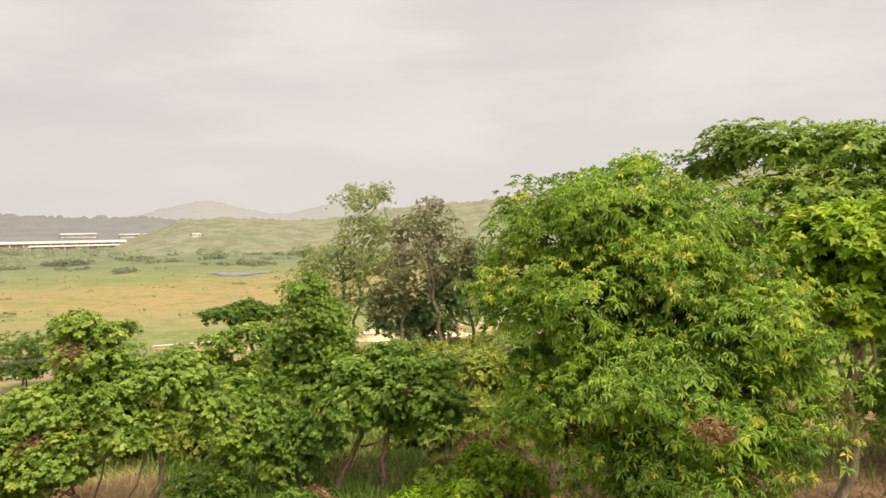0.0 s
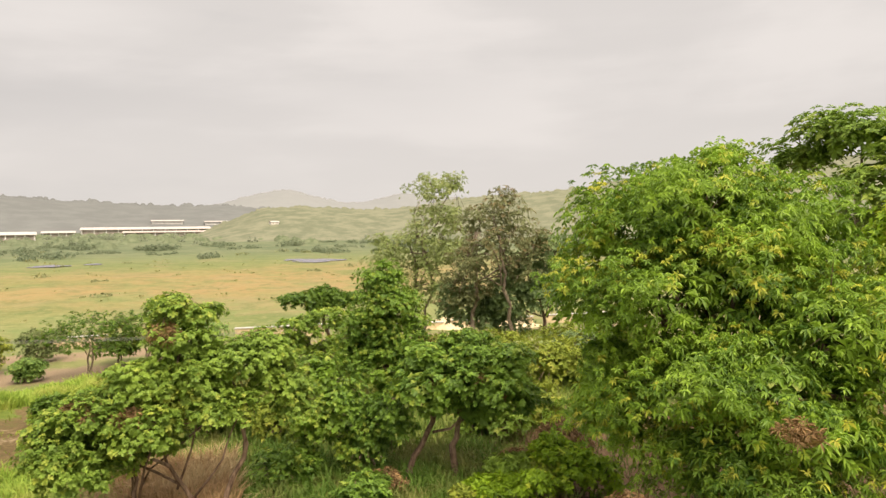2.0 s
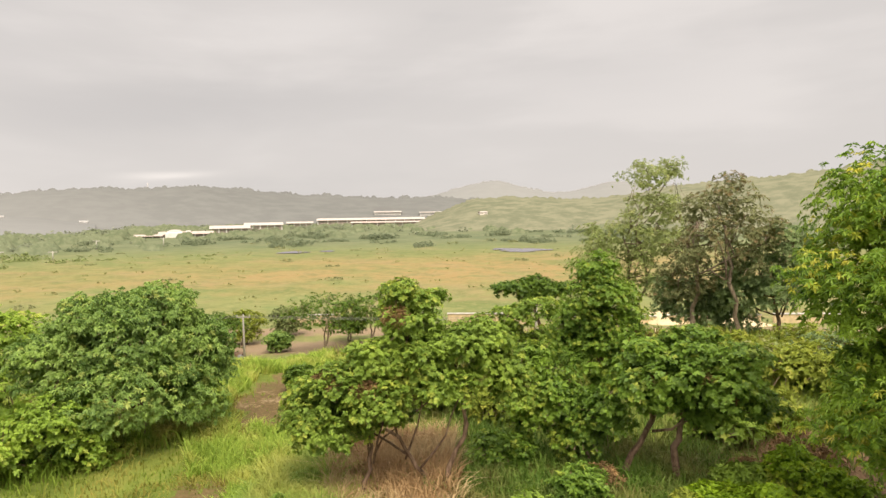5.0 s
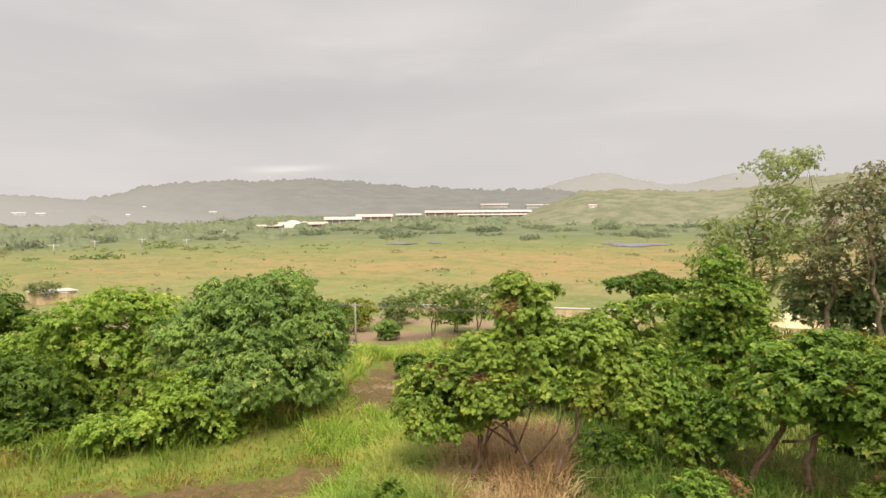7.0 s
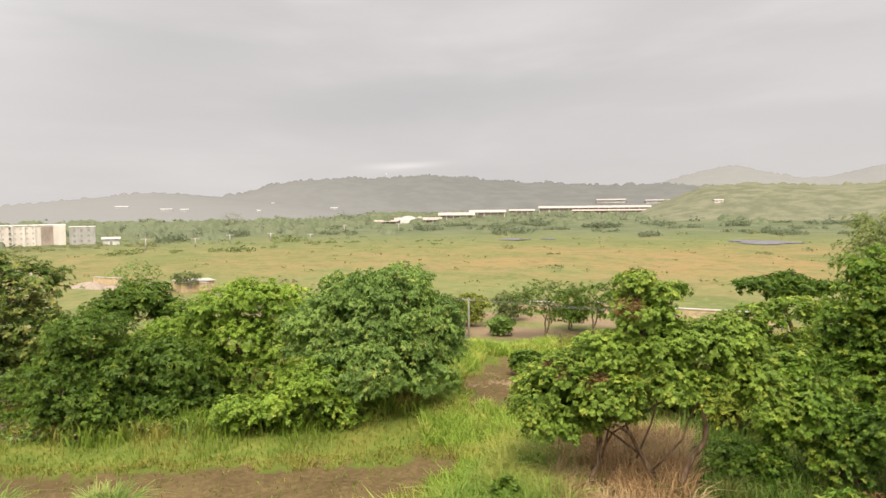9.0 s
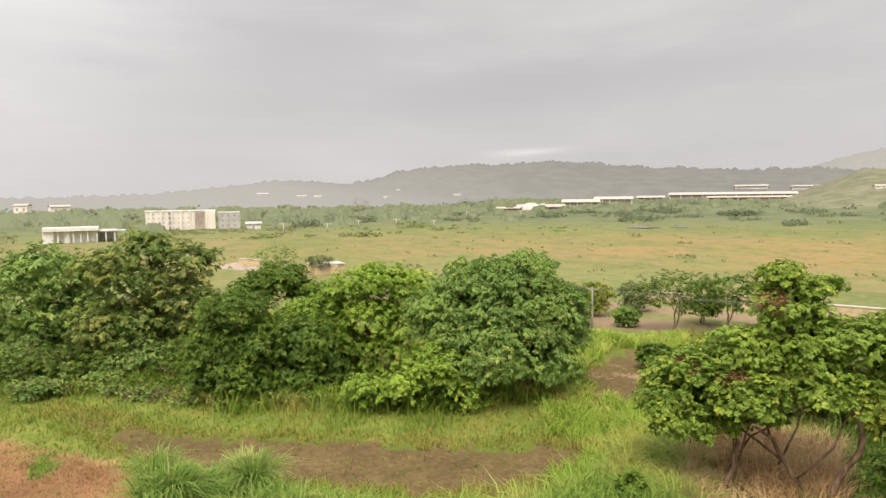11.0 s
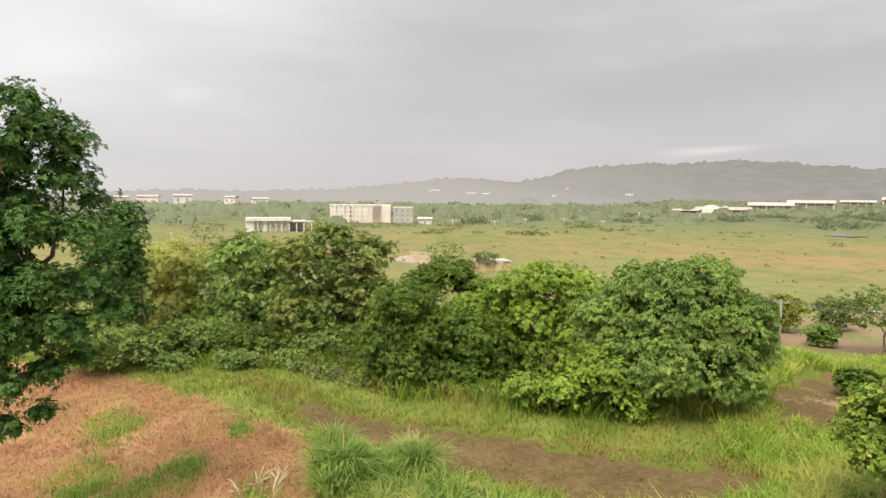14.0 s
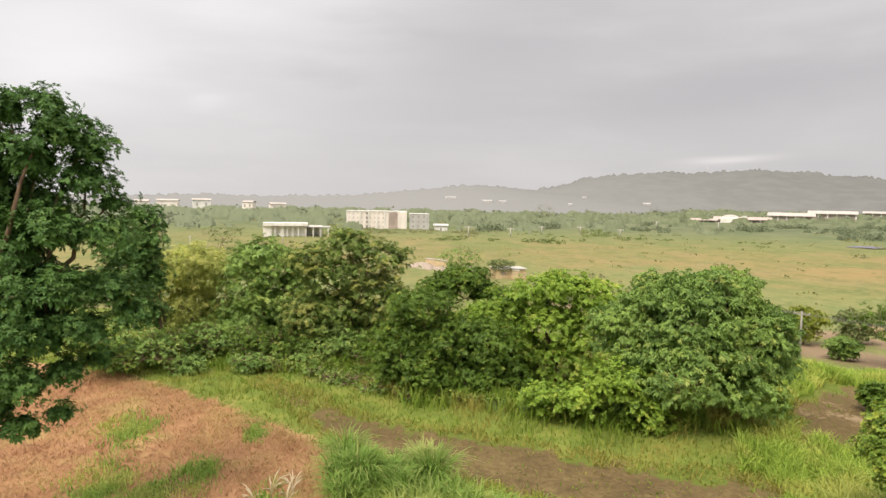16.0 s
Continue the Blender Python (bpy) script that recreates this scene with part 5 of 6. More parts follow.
def bush(name, label, az, d, r, h, mat, seed, count=320, size=(0.13, 0.06), group="", kind="bush"):
    k = np.random.default_rng(seed)
    lobes = [(k.uniform(-0.5, 0.5) * r, k.uniform(-0.4, 0.4) * r, h * k.uniform(0.4, 0.62), r * k.uniform(0.5, 0.8), r * k.uniform(0.5, 0.8), h * k.uniform(0.3, 0.45)) for _ in range(4)]
    return tree(name, label, az, d, lobes, mat, BARK_BROWN, kind, count=count, per=7, size=size, droop=0.35, young=0.2, upward=0.7, gaps=0.4, seed=seed, girth=0.025, limbs=4, group=group, clump=0.35 * r, stem_top=h * 0.5)


UNDER = "bushes under the trees"
for i, (az, d, r, h, m) in enumerate(((3.6, 16.6, 0.6, 0.8, LEAF_YELLOW), (-1.5, 16.4, 0.6, 1.0, LEAF_YELLOW), (1.0, 16.8, 0.5, 0.7, LEAF_YELLOW), (-3.2, 17.4, 0.6, 0.9, LEAF_OLIVE), (5.4, 16.4, 0.45, 0.7, LEAF_OLIVE), (14.2, 16.6, 0.7, 0.8, LEAF_GLOSS), (18.5, 15.0, 0.7, 0.8, LEAF_FRESH), (2.8, 13.6, 0.55, 0.75, LEAF_YELLOW), (-0.4, 13.8, 0.45, 0.65, LEAF_YELLOW), (6.6, 13.9, 0.5, 0.6, LEAF_YELLOW), (12.0, 14.0, 0.6, 0.6, LEAF_FRESH), (20.0, 14.2, 0.6, 0.6, LEAF_FRESH),
                                      (20.4, 18.5, 0.9, 1.0, LEAF_GLOSS), (-3.8, 17.8, 0.75, 1.6, LEAF_YELLOW), (-6.4, 17.2, 0.7, 1.4, LEAF_YELLOW), (0.4, 17.8, 0.6, 0.9, LEAF_FRESH), (13.2, 20.8, 1.1, 1.6, LEAF_DEEP), (2.2, 22.0, 1.2, 1.2, LEAF_FRESH), (-1.0, 24.0, 1.4, 1.4, LEAF_OLIVE), (-3.6, 30.0, 2.0, 1.6, LEAF_OLIVE), (4.0, 31.0, 2.0, 1.0, LEAF_PALE),
                                      (42.2, 15.2, 0.5, 0.9, LEAF_DEEP), (21.8, 22.5, 1.1, 1.4, LEAF_OLIVE), (25.5, 24.0, 1.3, 1.5, LEAF_FRESH), (30.0, 26.0, 1.4, 1.5, LEAF_OLIVE), (38.5, 28.0, 0.8, 1.0, LEAF_DEEP), (-8.0, 14.0, 0.7, 0.9, LEAF_FRESH), (-13.0, 13.2, 0.8, 0.8, LEAF_DEEP))):
    bush("undergrowth_bush", "leafy yellow-green bush in the undergrowth" if m in (LEAF_YELLOW, LEAF_OLIVE, LEAF_PALE) else "leafy green bush in the undergrowth", az, d, r * (0.75 if d < 16.5 else 1.0), h, m, 200 + i, count=int((100 if d < 16.5 else 240) * (1 + r)), size=(0.085 + 0.0034 * d, 0.036 + 0.0016 * d), group=UNDER)
for i, (az, d, r, h) in enumerate(((95.5, 32.0, 1.0, 0.9), (-3.6, 20.5, 1.0, 0.7), (0.2, 19.2, 0.7, 0.35), (12.6, 17.6, 0.8, 0.35))):
    bush("dead_bush", "dried brown heap of dead twigs and leaves", az, d, r, h, LEAF_DRY, 240 + i, count=420, size=(0.14, 0.03), group="dead bushes")

for i, (az, d, r, h, m) in enumerate(((-1.0, 33, 1.8, 1.3, LEAF_PALE), (-4.6, 35, 2.0, 1.7, LEAF_OLIVE), (1.8, 35, 1.7, 1.1, LEAF_OLIVE), (4.4, 34, 1.6, 1.1, LEAF_PALE), (7.0, 33, 1.5, 1.2, LEAF_OLIVE), (-7.0, 33, 1.9, 2.2, LEAF_DULL_HAZE), (14.8, 31, 1.5, 2.0, LEAF_OLIVE), (23.0, 31, 1.5, 1.7, LEAF_PALE), (27.0, 30, 1.6, 1.6, LEAF_OLIVE), (32.5, 30, 1.4, 1.3, LEAF_FRESH))):
    bush("slope_bush", "pale olive bush at the edge of the terrace", az, d, r, h, m, 270 + i, count=380, size=(0.19, 0.083), group=UNDER)

for i, (az, d, r, h, m) in enumerate(((79.0, 28.6, 1.2, 1.3, LEAF_DEEP), (82.0, 29.4, 1.4, 1.5, LEAF_ROUND), (84.6, 30.2, 1.3, 1.2, LEAF_ROUND), (87.4, 30.8, 1.5, 1.6, LEAF_DEEP), (90.2, 31.4, 1.4, 1.4, LEAF_DEEP), (93.0, 31.6, 1.6, 1.7, LEAF_ROUND), (95.8, 31.4, 1.5, 1.5, LEAF_DEEP), (98.6, 30.6, 1.5, 1.6, LEAF_ROUND), (101.4, 30.0, 1.5, 1.6, LEAF_DEEP), (77.0, 26.0, 0.9, 0.9, LEAF_ROUND), (71.2, 25.0, 0.9, 0.9, LEAF_DEEP), (80.6, 27.2, 0.8, 0.6, LEAF_DEEP), (85.8, 28.6, 0.8, 0.6, LEAF_ROUND), (90.0, 29.2, 0.9, 0.7, LEAF_ROUND), (95.0, 29.6, 0.9, 0.7, LEAF_ROUND))):
    bush("tangle_bush", "tangled grey-green weeds and creepers at the thicket's foot", az, d, r, h, m, 340 + i, count=int(360 * r), size=(0.108, 0.042), group="tangle at the thicket's foot")

for i, (az, d, r) in enumerate(((73.0, 24.0, 1.0), (76.4, 24.6, 1.1), (79.2, 25.6, 1.3), (82.2, 26.6, 1.4), (84.6, 27.8, 1.3), (88.0, 28.8, 1.3), (69.6, 23.6, 0.9), (65.4, 23.2, 0.9))):
    bush("creeper_patch", "low mat of fresh green creeper leaves on the verge", az, d, r * 0.8, 0.26, LEAF_ROUND, 370 + i, count=int(210 * r), size=(0.06, 0.036), group="creeper mats on the verge", kind="creeper")

# bushes on the slope down to the plain
SLOPE = "bushes on the slope"
k = np.random.default_rng(77)
for i in range(34):
    az = k.uniform(-8, 36) if i < 24 else k.uniform(52, 100)
    d = k.uniform(50, 76)
    r = k.uniform(1.6, 3.0)
    bush("slope_bush", "rounded green bush on the grassy slope", az, d, r, r * k.uniform(0.9, 1.3), (LEAF_PALE, LEAF_OLIVE, LEAF_OLIVE, LEAF_FRESH, LEAF_HAZE)[i % 5], 300 + i, count=190, size=(0.3, 0.15), group=SLOPE)

def scrub(name, label, count, seed, place, size, mat, per=44, squash=(1.9, 1.9, 0.6)):
    """Far bushes as many small leaf clumps, joined: nobody could count them."""
    r = np.random.default_rng(seed)
    bx, by, rad = place(r, count)
    u = unit(r.normal(size=(count, per, 3)))
    u[..., 2] = np.abs(u[..., 2])
    base = np.stack([bx, by, ground_z(bx, by)], -1)[:, None]
    p = base + u * rad[:, None, None] * np.array(squash) * r.uniform(0.6, 1.05, (count, per, 1))
    m = count * per
    face = unit(u + r.normal(0, 0.35, u.shape)).reshape(m, 3)
    way = unit(np.cross(face, r.normal(size=(m, 3))))
    ln = np.repeat(rad, per) * size
    c, tint = leaves(p.reshape(m, 3), way, face, ln, ln * 0.9, np.full(m, 0.0), np.repeat(r.random(count) * 0.7, per), False)
    return tagged(mesh_part(name, c.reshape(-1, 3), leaf_faces(m, 4), mat, tint=tint), label, "bushes", kind="stuff")


def on_plain(r, n):
    """Single bushes: few near the road, more towards the middle of the plain."""
    az = r.uniform(-14, 108, n)
    d = np.where(r.random(n) < 0.2, r.uniform(140, 330, n), r.uniform(330, 560, n))
    return -d * np.sin(np.radians(az)), d * np.cos(np.radians(az)), r.uniform(0.6, 1.5, n) * (0.6 + d / 400)


def wood_belt(r, n):
    """The belt of woods and scrub before the ridge, nearer in the west."""
    az = r.uniform(-16, 110, n)
    near = np.interp(az, [-16, 20, 40, 55, 75, 110], [520, 560, 620, 420, 410, 330])
    near = near + 42 * np.sin(az * 0.83 + 0.6) + 26 * np.sin(az * 2.1)
    deep = np.interp(az, [46, 56], [1040, 640]) - near
    into = r.random(n) ** 0.6
    d = near + deep * into
    clear = np.sin(az * 1.9 + d * 0.011) + np.sin(az * 0.7 - d * 0.02 + 1.0)
    d = np.where((clear < -0.5) & (d < 760) & (az < 50), d + 230, d)
    # open scrubby clearings in the west, where the grass runs in between the clumps
    d = np.where((clear < 0.1) & (az >= 50), near + deep * (0.72 + 0.28 * r.random(n)), d)
    grow = 0.55 + 0.6 * into
    return -d * np.sin(np.radians(az)), d * np.cos(np.radians(az)), r.uniform(0.8, 2.2, n) ** 2 * np.where(az > 48, 1.25 * grow, 0.9)


def hall_trees(r, n):
    az = r.choice([37.6, 39.2, 43.6, 46.3, 49.8, 34.8, 51.5], n) + r.normal(0, 0.5, n)
    az = np.where(r.random(n) < 0.45, r.uniform(33.0, 56.0, n), az)
    d = r.uniform(780, 870, n)
    return -d * np.sin(np.radians(az)), d * np.cos(np.radians(az)), r.uniform(1.8, 4.2, n)


# far scrub and wood leaves, lightened and greyed in colour to carry haze
SCRUB_GREEN = leaf_material("scrub_hazed_sage", (0.24, 0.265, 0.12), (0.3, 0.31, 0.145), (0.3, 0.275, 0.14), 0.8, 0.45)
SCRUB_FAR = leaf_material("scrub_hazed_green", (0.235, 0.262, 0.18), (0.28, 0.302, 0.205), (0.3, 0.31, 0.205), 0.8, 0.5)
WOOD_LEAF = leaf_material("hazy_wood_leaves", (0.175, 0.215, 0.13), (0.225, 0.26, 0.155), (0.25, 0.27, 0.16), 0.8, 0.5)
TUFT = leaf_material("marsh_tufts", (0.240, 0.264, 0.102), (0.324, 0.324, 0.132), (0.360, 0.312, 0.132), 0.9, 0.5)
def far_clumps(r, n):
    """Groups of hazy trees between the marsh and the hills."""
    c_az = r.uniform(-14, 74, 46)
    c_d = r.uniform(380, 640, 46)
    k = r.integers(0, 46, n)
    az, d = c_az[k] + r.normal(0, 0.75, n), c_d[k] + r.normal(0, 9, n)
    return -d * np.sin(np.radians(az)), d * np.cos(np.radians(az)), r.uniform(1.6, 3.2, n) * (0.6 + 0.9 * ((k * 13) % 10) / 10)


def marsh_thickets(r, n):
    """Low dark thickets strung along the near edge of the far woods and about the poles."""
    c_az, c_d = r.uniform(44, 86, 30), r.uniform(285, 420, 30)
    k = r.integers(0, 30, n)
    az, d = c_az[k] + r.normal(0, 0.8, n), c_d[k] + r.normal(0, 5, n)
    return -d * np.sin(np.radians(az)), d * np.cos(np.radians(az)), r.uniform(0.5, 1.0, n) * (0.6 + 1.1 * ((k * 7) % 10) / 10)


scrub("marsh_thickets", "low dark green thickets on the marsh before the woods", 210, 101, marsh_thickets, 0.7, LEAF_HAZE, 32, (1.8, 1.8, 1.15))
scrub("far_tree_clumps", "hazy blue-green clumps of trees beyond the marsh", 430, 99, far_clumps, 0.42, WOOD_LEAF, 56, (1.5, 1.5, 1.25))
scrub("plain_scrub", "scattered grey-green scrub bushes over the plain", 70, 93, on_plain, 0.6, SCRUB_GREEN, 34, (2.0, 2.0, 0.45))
def canopy(seed, count):
    """The closed tops of far woods: one sheet of overlapping crowns that dips to the ground in the clearings."""
    r = np.random.default_rng(seed)
    az = np.radians(np.arange(-16, 110, 0.13))
    d = 330 * 1.0125 ** np.arange(93)
    D, A = np.meshgrid(d, az, indexing="ij")
    X, Y = -D * np.sin(A), D * np.cos(A)
    top = np.full(X.shape, -0.8)
    cx, cy, rad = wood_belt(r, count)
    cd, ca = np.hypot(cx, cy), np.arctan2(-cx, cy)
    for k in range(count):
        w = rad[k] * 2.0
        j0, j1 = np.searchsorted(az, [ca[k] - w / cd[k], ca[k] + w / cd[k]])
        i0, i1 = np.searchsorted(d, [cd[k] - w * 1.6, cd[k] + w * 1.6])
        q = ((A[i0:i1, j0:j1] - ca[k]) * cd[k] / w) ** 2 + ((D[i0:i1, j0:j1] - cd[k]) / (w * 1.6)) ** 2
        dome = rad[k] * 1.25 * np.sqrt(np.clip(1 - q, 0, 1)) - 0.8 * (q >= 1)
        top[i0:i1, j0:j1] = np.maximum(top[i0:i1, j0:j1], dome)
    top = top + np.where(top > 0.2, r.normal(0, 0.75, top.shape), 0)
    Z = ground_z(X, Y) + top
    n = len(az)
    i = np.arange(len(d) - 1)[:, None] * n
    j = np.arange(n - 1)[None, :]
    quads = np.stack([i + j, i + n + j, i + n + j + 1, i + j + 1], -1).reshape(-1, 4)
    high = top.ravel()[quads].max(1) > -0.5
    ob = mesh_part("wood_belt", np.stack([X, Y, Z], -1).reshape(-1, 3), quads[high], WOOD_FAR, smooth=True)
    return tagged(ob, "hazy belt of far trees and scrub across the plain", "woods", kind="stuff")


# wood canopy tinted grey for haze, more so westwards
WOOD_FAR = hill_material("hazed_far_woodland", (0.1, 0.12, 0.066), (0.165, 0.18, 0.106), 0.16, (0.145, 0.165, 0.102), (420.0, -60.0))
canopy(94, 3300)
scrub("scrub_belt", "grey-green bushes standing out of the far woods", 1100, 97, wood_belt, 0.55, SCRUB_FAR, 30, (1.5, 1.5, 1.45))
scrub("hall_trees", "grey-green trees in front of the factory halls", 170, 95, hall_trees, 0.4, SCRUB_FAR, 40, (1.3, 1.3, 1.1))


def by_the_block(r, n):
    az = r.uniform(69.5, 84.5, n)
    d = r.uniform(345, 385, n) - 5.5 * np.clip(az - 77, 0, 8)
    return -d * np.sin(np.radians(az)), d * np.cos(np.radians(az)), r.uniform(0.6, 1.4, n)


scrub("block_shrubs", "low brownish-green shrubs before the apartment block", 90, 98, by_the_block, 0.5, SCRUB_GREEN, 36, (1.6, 1.6, 0.9))


def marsh_spots(r, n):
    az = r.uniform(-12, 108, n)
    d = np.sqrt(r.uniform(112 ** 2, 380 ** 2, n))
    x, y = -d * np.sin(np.radians(az)), d * np.cos(np.radians(az))
    return x, y, r.uniform(0.35, 0.75, n) * np.where(np.abs(ROAD_N[0] * x + ROAD_N[1] * y - 92) < 14, 0.2, 1.0)


scrub("marsh_grass", "low tufts of sage and straw-coloured marsh grass", 420, 96, marsh_spots, 1.1, TUFT, 8, (2.6, 2.6, 0.38))


# ---- buildings, poles and water on the plain ----
def box(lo, hi, bevel=0.0):
    """The corners and faces of a block; a small bevel softens its upright edges."""
    (x0, y0, z0), (x1, y1, z1) = lo, hi
    if bevel:
        b = bevel
        ring = [(x0 + b, y0), (x1 - b, y0), (x1, y0 + b), (x1, y1 - b), (x1 - b, y1), (x0 + b, y1), (x0, y1 - b), (x0, y0 + b)]
    else:
        ring = [(x0, y0), (x1, y0), (x1, y1), (x0, y1)]
    n = len(ring)
    v = [(px, py, z0) for px, py in ring] + [(px, py, z1) for px, py in ring]
    return v, n


def block(name, lo, hi, mat, parent, label="", bevel=0.0):
    v, n = box(lo, hi, bevel)
    me = bpy.data.meshes.new(name)
    me.from_pydata(v, [], [tuple(reversed(range(n))), tuple(range(n, 2 * n))] + [(i, (i + 1) % n, n + (i + 1) % n, n + i) for i in range(n)])
    me.materials.append(mat)
    ob = new(name, me)
    ob.parent = parent
    if label:
        tagged(ob, label)
    return ob


def shared(name, source, at, parent):
    ob = new(name, source.data)
    ob.location = at
    ob.parent = parent
    return ob


def gable(name, lo, hi, rise, mat, parent, label="", over=0.6):
    """A shallow pitched roof with its eaves, ridge along x."""
    (x0, y0, z0), (x1, y1, _) = lo, hi
    x0, x1, y0, y1 = x0 - over, x1 + over, y0 - over, y1 + over
    ym, t = (y0 + y1) / 2, 0.25
    v = [(x0, y0, z0), (x0, ym, z0 + rise), (x0, y1, z0), (x1, y0, z0), (x1, ym, z0 + rise), (x1, y1, z0)]
    v += [(a, b, c + t) for a, b, c in v]
    f = [(0, 3, 4, 1), (1, 4, 5, 2), (6, 7, 10, 9), (7, 8, 11, 10), (0, 6, 9, 3), (2, 5, 11, 8), (0, 1, 7, 6), (1, 2, 8, 7), (3, 9, 10, 4), (4, 10, 11, 5)]
    me = bpy.data.meshes.new(name)
    me.from_pydata(v, [], f)
    me.materials.append(mat)
    ob = new(name, me)
    ob.parent = parent
    if label:
        tagged(ob, label)
    return ob


def stand(name, label, category, az, d, turn=None, group="", dz=0.0):
    """An empty at the foot of a building; its x runs across the view, to the right, unless turned."""
    x, y = polar(az, d)
    root = new(name)
    root.matrix_basis = pose(x, y, float(ground_z(x, y)) - 0.1 + dz, 0, 0, az if turn is None else turn)
    return tagged(root, label, category, group)


WALL_CREAM = plain_material("plaster_cream", (0.84, 0.76, 0.70), 0.07, 0.25)
WALL_WHITE = plain_material("paint_white", (0.8, 0.77, 0.73), 0.08, 0.4)
WALL_GREY = plain_material("plaster_grey", (0.52, 0.5, 0.485), 0.12, 0.4)
WALL_BROWN = plain_material("plaster_brown", (0.47, 0.38, 0.33), 0.15, 0.4)
ROOF_WHITE = plain_material("sheet_roof_white", (0.5, 0.435, 0.39), 0.08, 0.2, 0.5)
ROOF_PINK = plain_material("sheet_roof_pink", (0.5, 0.4, 0.35), 0.1, 0.2, 0.6)
# dark openings of far buildings, lightened in colour for haze
DARK_OPENING = plain_material("window_dark_hazed", (0.36, 0.33, 0.31), 0.1, 1.0, 0.3)
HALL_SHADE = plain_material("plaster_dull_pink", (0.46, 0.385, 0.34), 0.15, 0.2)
WINDOW_PALE = plain_material("shutter_cream", (0.76, 0.68, 0.62), 0.08, 1.0)
WINDOW_DULL = plain_material("window_dull", (0.6, 0.52, 0.47), 0.1, 1.0, 0.4)
CONCRETE = plain_material("concrete_pale", (0.5, 0.47, 0.42), 0.12, 2.0)
SAND = plain_material("sand_cream", (0.62, 0.48, 0.29), 0.12, 1.5, 0.95, (1, 1, 1))
RUBBLE = plain_material("rubble_pink", (0.36, 0.29, 0.23), 0.15, 0.8, 0.95, (1, 1, 1))
WOOD_POLE = plain_material("weathered_pole", (0.36, 0.33, 0.29), 0.15, 4.0, 0.85, (1, 1, 0.2))
WIRE = plain_material("cable_grey", (0.2, 0.19, 0.18), 0.05, 5.0, 0.6)


def apartment_block():
    root = stand("apartment_block", "four-storey cream apartment block with stained walls and dark stairwell windows", "apartment building", 78.7, 402)
    block("wall", (-19, 0, 0), (13.2, 12, 11.0), WALL_CREAM, root, "stained cream plaster walls", 0.15)
    block("stair_tower", (13.2, -1.0, 0), (19, 12, 11.0), WALL_CREAM, root, "cream end bay", 0.15)
    block("recess_wall", (7.5, -0.35, 0.3), (13.2, 0.0, 10.4), WALL_BROWN, root, "weathered brown recessed bay")
    block("parapet", (-19.3, -0.3, 11.0), (19.3, 12.3, 11.5), WALL_WHITE, root, "pale roof parapet", 0.1)
    for i, px in enumerate((-15.5, -10.5, -5.2, 0.2, 4.8)):
        block("pilaster", (px - 0.3, -0.5, 0), (px + 0.3, 0.0, 11.0), WALL_WHITE, root)
    first = None
    for storey in range(4):
        for i in range(9):
            px = -17.2 + i * 2.65
            at = (px, -0.02, 1.0 + storey * 2.75)
            if first is None:
                first = block("window", (-0.45, -0.06, 0), (0.45, 0.15, 1.1), WINDOW_PALE, root, "pale shuttered window")
                first.location = at
                glass = block("pane", (-0.32, -0.09, 0.14), (0.32, -0.065, 0.96), WINDOW_DULL, first)
            else:
                shared("pane", glass, (0, 0, 0), shared("window", first, at, root))
    for storey in range(4):
        surround = block("stair_window", (-6.9, -0.62, 0.9 + storey * 2.75), (-5.5, -0.5, 2.5 + storey * 2.75), WINDOW_PALE, root, "dark stairwell window")
        block("pane", (-6.7, -0.66, 1.1 + storey * 2.75), (-5.7, -0.625, 2.3 + storey * 2.75), WIRE, surround)
    side = stand("annex_block", "plain grey three-storey block beside the cream one", "building", 74.9, 400)
    block("wall", (-6.0, 0, 0), (6.5, 10, 9.6), WALL_GREY, side, "", 0.12)
    block("roof", (-6.2, -0.2, 9.6), (6.7, 10.2, 9.9), WALL_WHITE, side, "flat pale roof slab")
    for storey in range(3):
        for i in range(3):
            block("window", (-4.2 + i * 3.4, -0.06, 1.2 + storey * 3.0), (-3.0 + i * 3.4, 0.05, 2.5 + storey * 3.0), DARK_OPENING, side)
    low = stand("low_house", "low white house with a shed roof on the plain", "house", 72.9, 380)
    block("wall", (-4, 0, 0), (4, 6, 3.2), WALL_WHITE, low)
    gable("roof", (-4, 0, 3.2), (4, 6, 3.2), 1.0, WALL_GREY, low, "blue-grey sheet roof")
    block("door", (-0.6, -0.06, 0), (0.6, 0.05, 2.1), DARK_OPENING, low)


def white_shed():
    root = stand("open_shed", "long white flat-roofed shed with pillars and open bays", "shed", 86.4, 306)
    block("back_wall", (-11.5, 7.5, 0), (15.5, 8.0, 5.2), WALL_WHITE, root)
    block("roof", (-12, -0.9, 5.0), (8.5, 8.5, 6.5), WALL_WHITE, root, "flat white roof with a deep fascia", 0.1)
    block("low_roof", (8.5, -0.3, 4.4), (19, 8.3, 4.8), WALL_GREY, root, "lower grey roof")
    block("end_wall", (-12, 0, 0), (-8.2, 8, 5.4), WALL_WHITE, root, "white end bay")
    block("middle_wall", (-4.4, 0.6, 0), (-2.4, 8, 5.4), WALL_WHITE, root)
    post = None
    for px in (-6.6, -1.0, 1.6, 4.2, 7.6, 11.0, 14.4, 18.0):
        if post is None:
            post = block("pillar", (-0.25, 0, 0), (0.25, 0.5, 5.4), WALL_WHITE, root, "white pillar")
            post.location = (px, 0, 0)
        else:
            shared("pillar", post, (px, 0, -0.8 if px > 8 else 0), root)
    # added close behind the pillars so that the open bays look less dark
    block("bay_lightening_wall", (-8.2, 1.6, 0), (8, 2.0, 4.6), WALL_WHITE, root, "white wall added to lighten the bays")


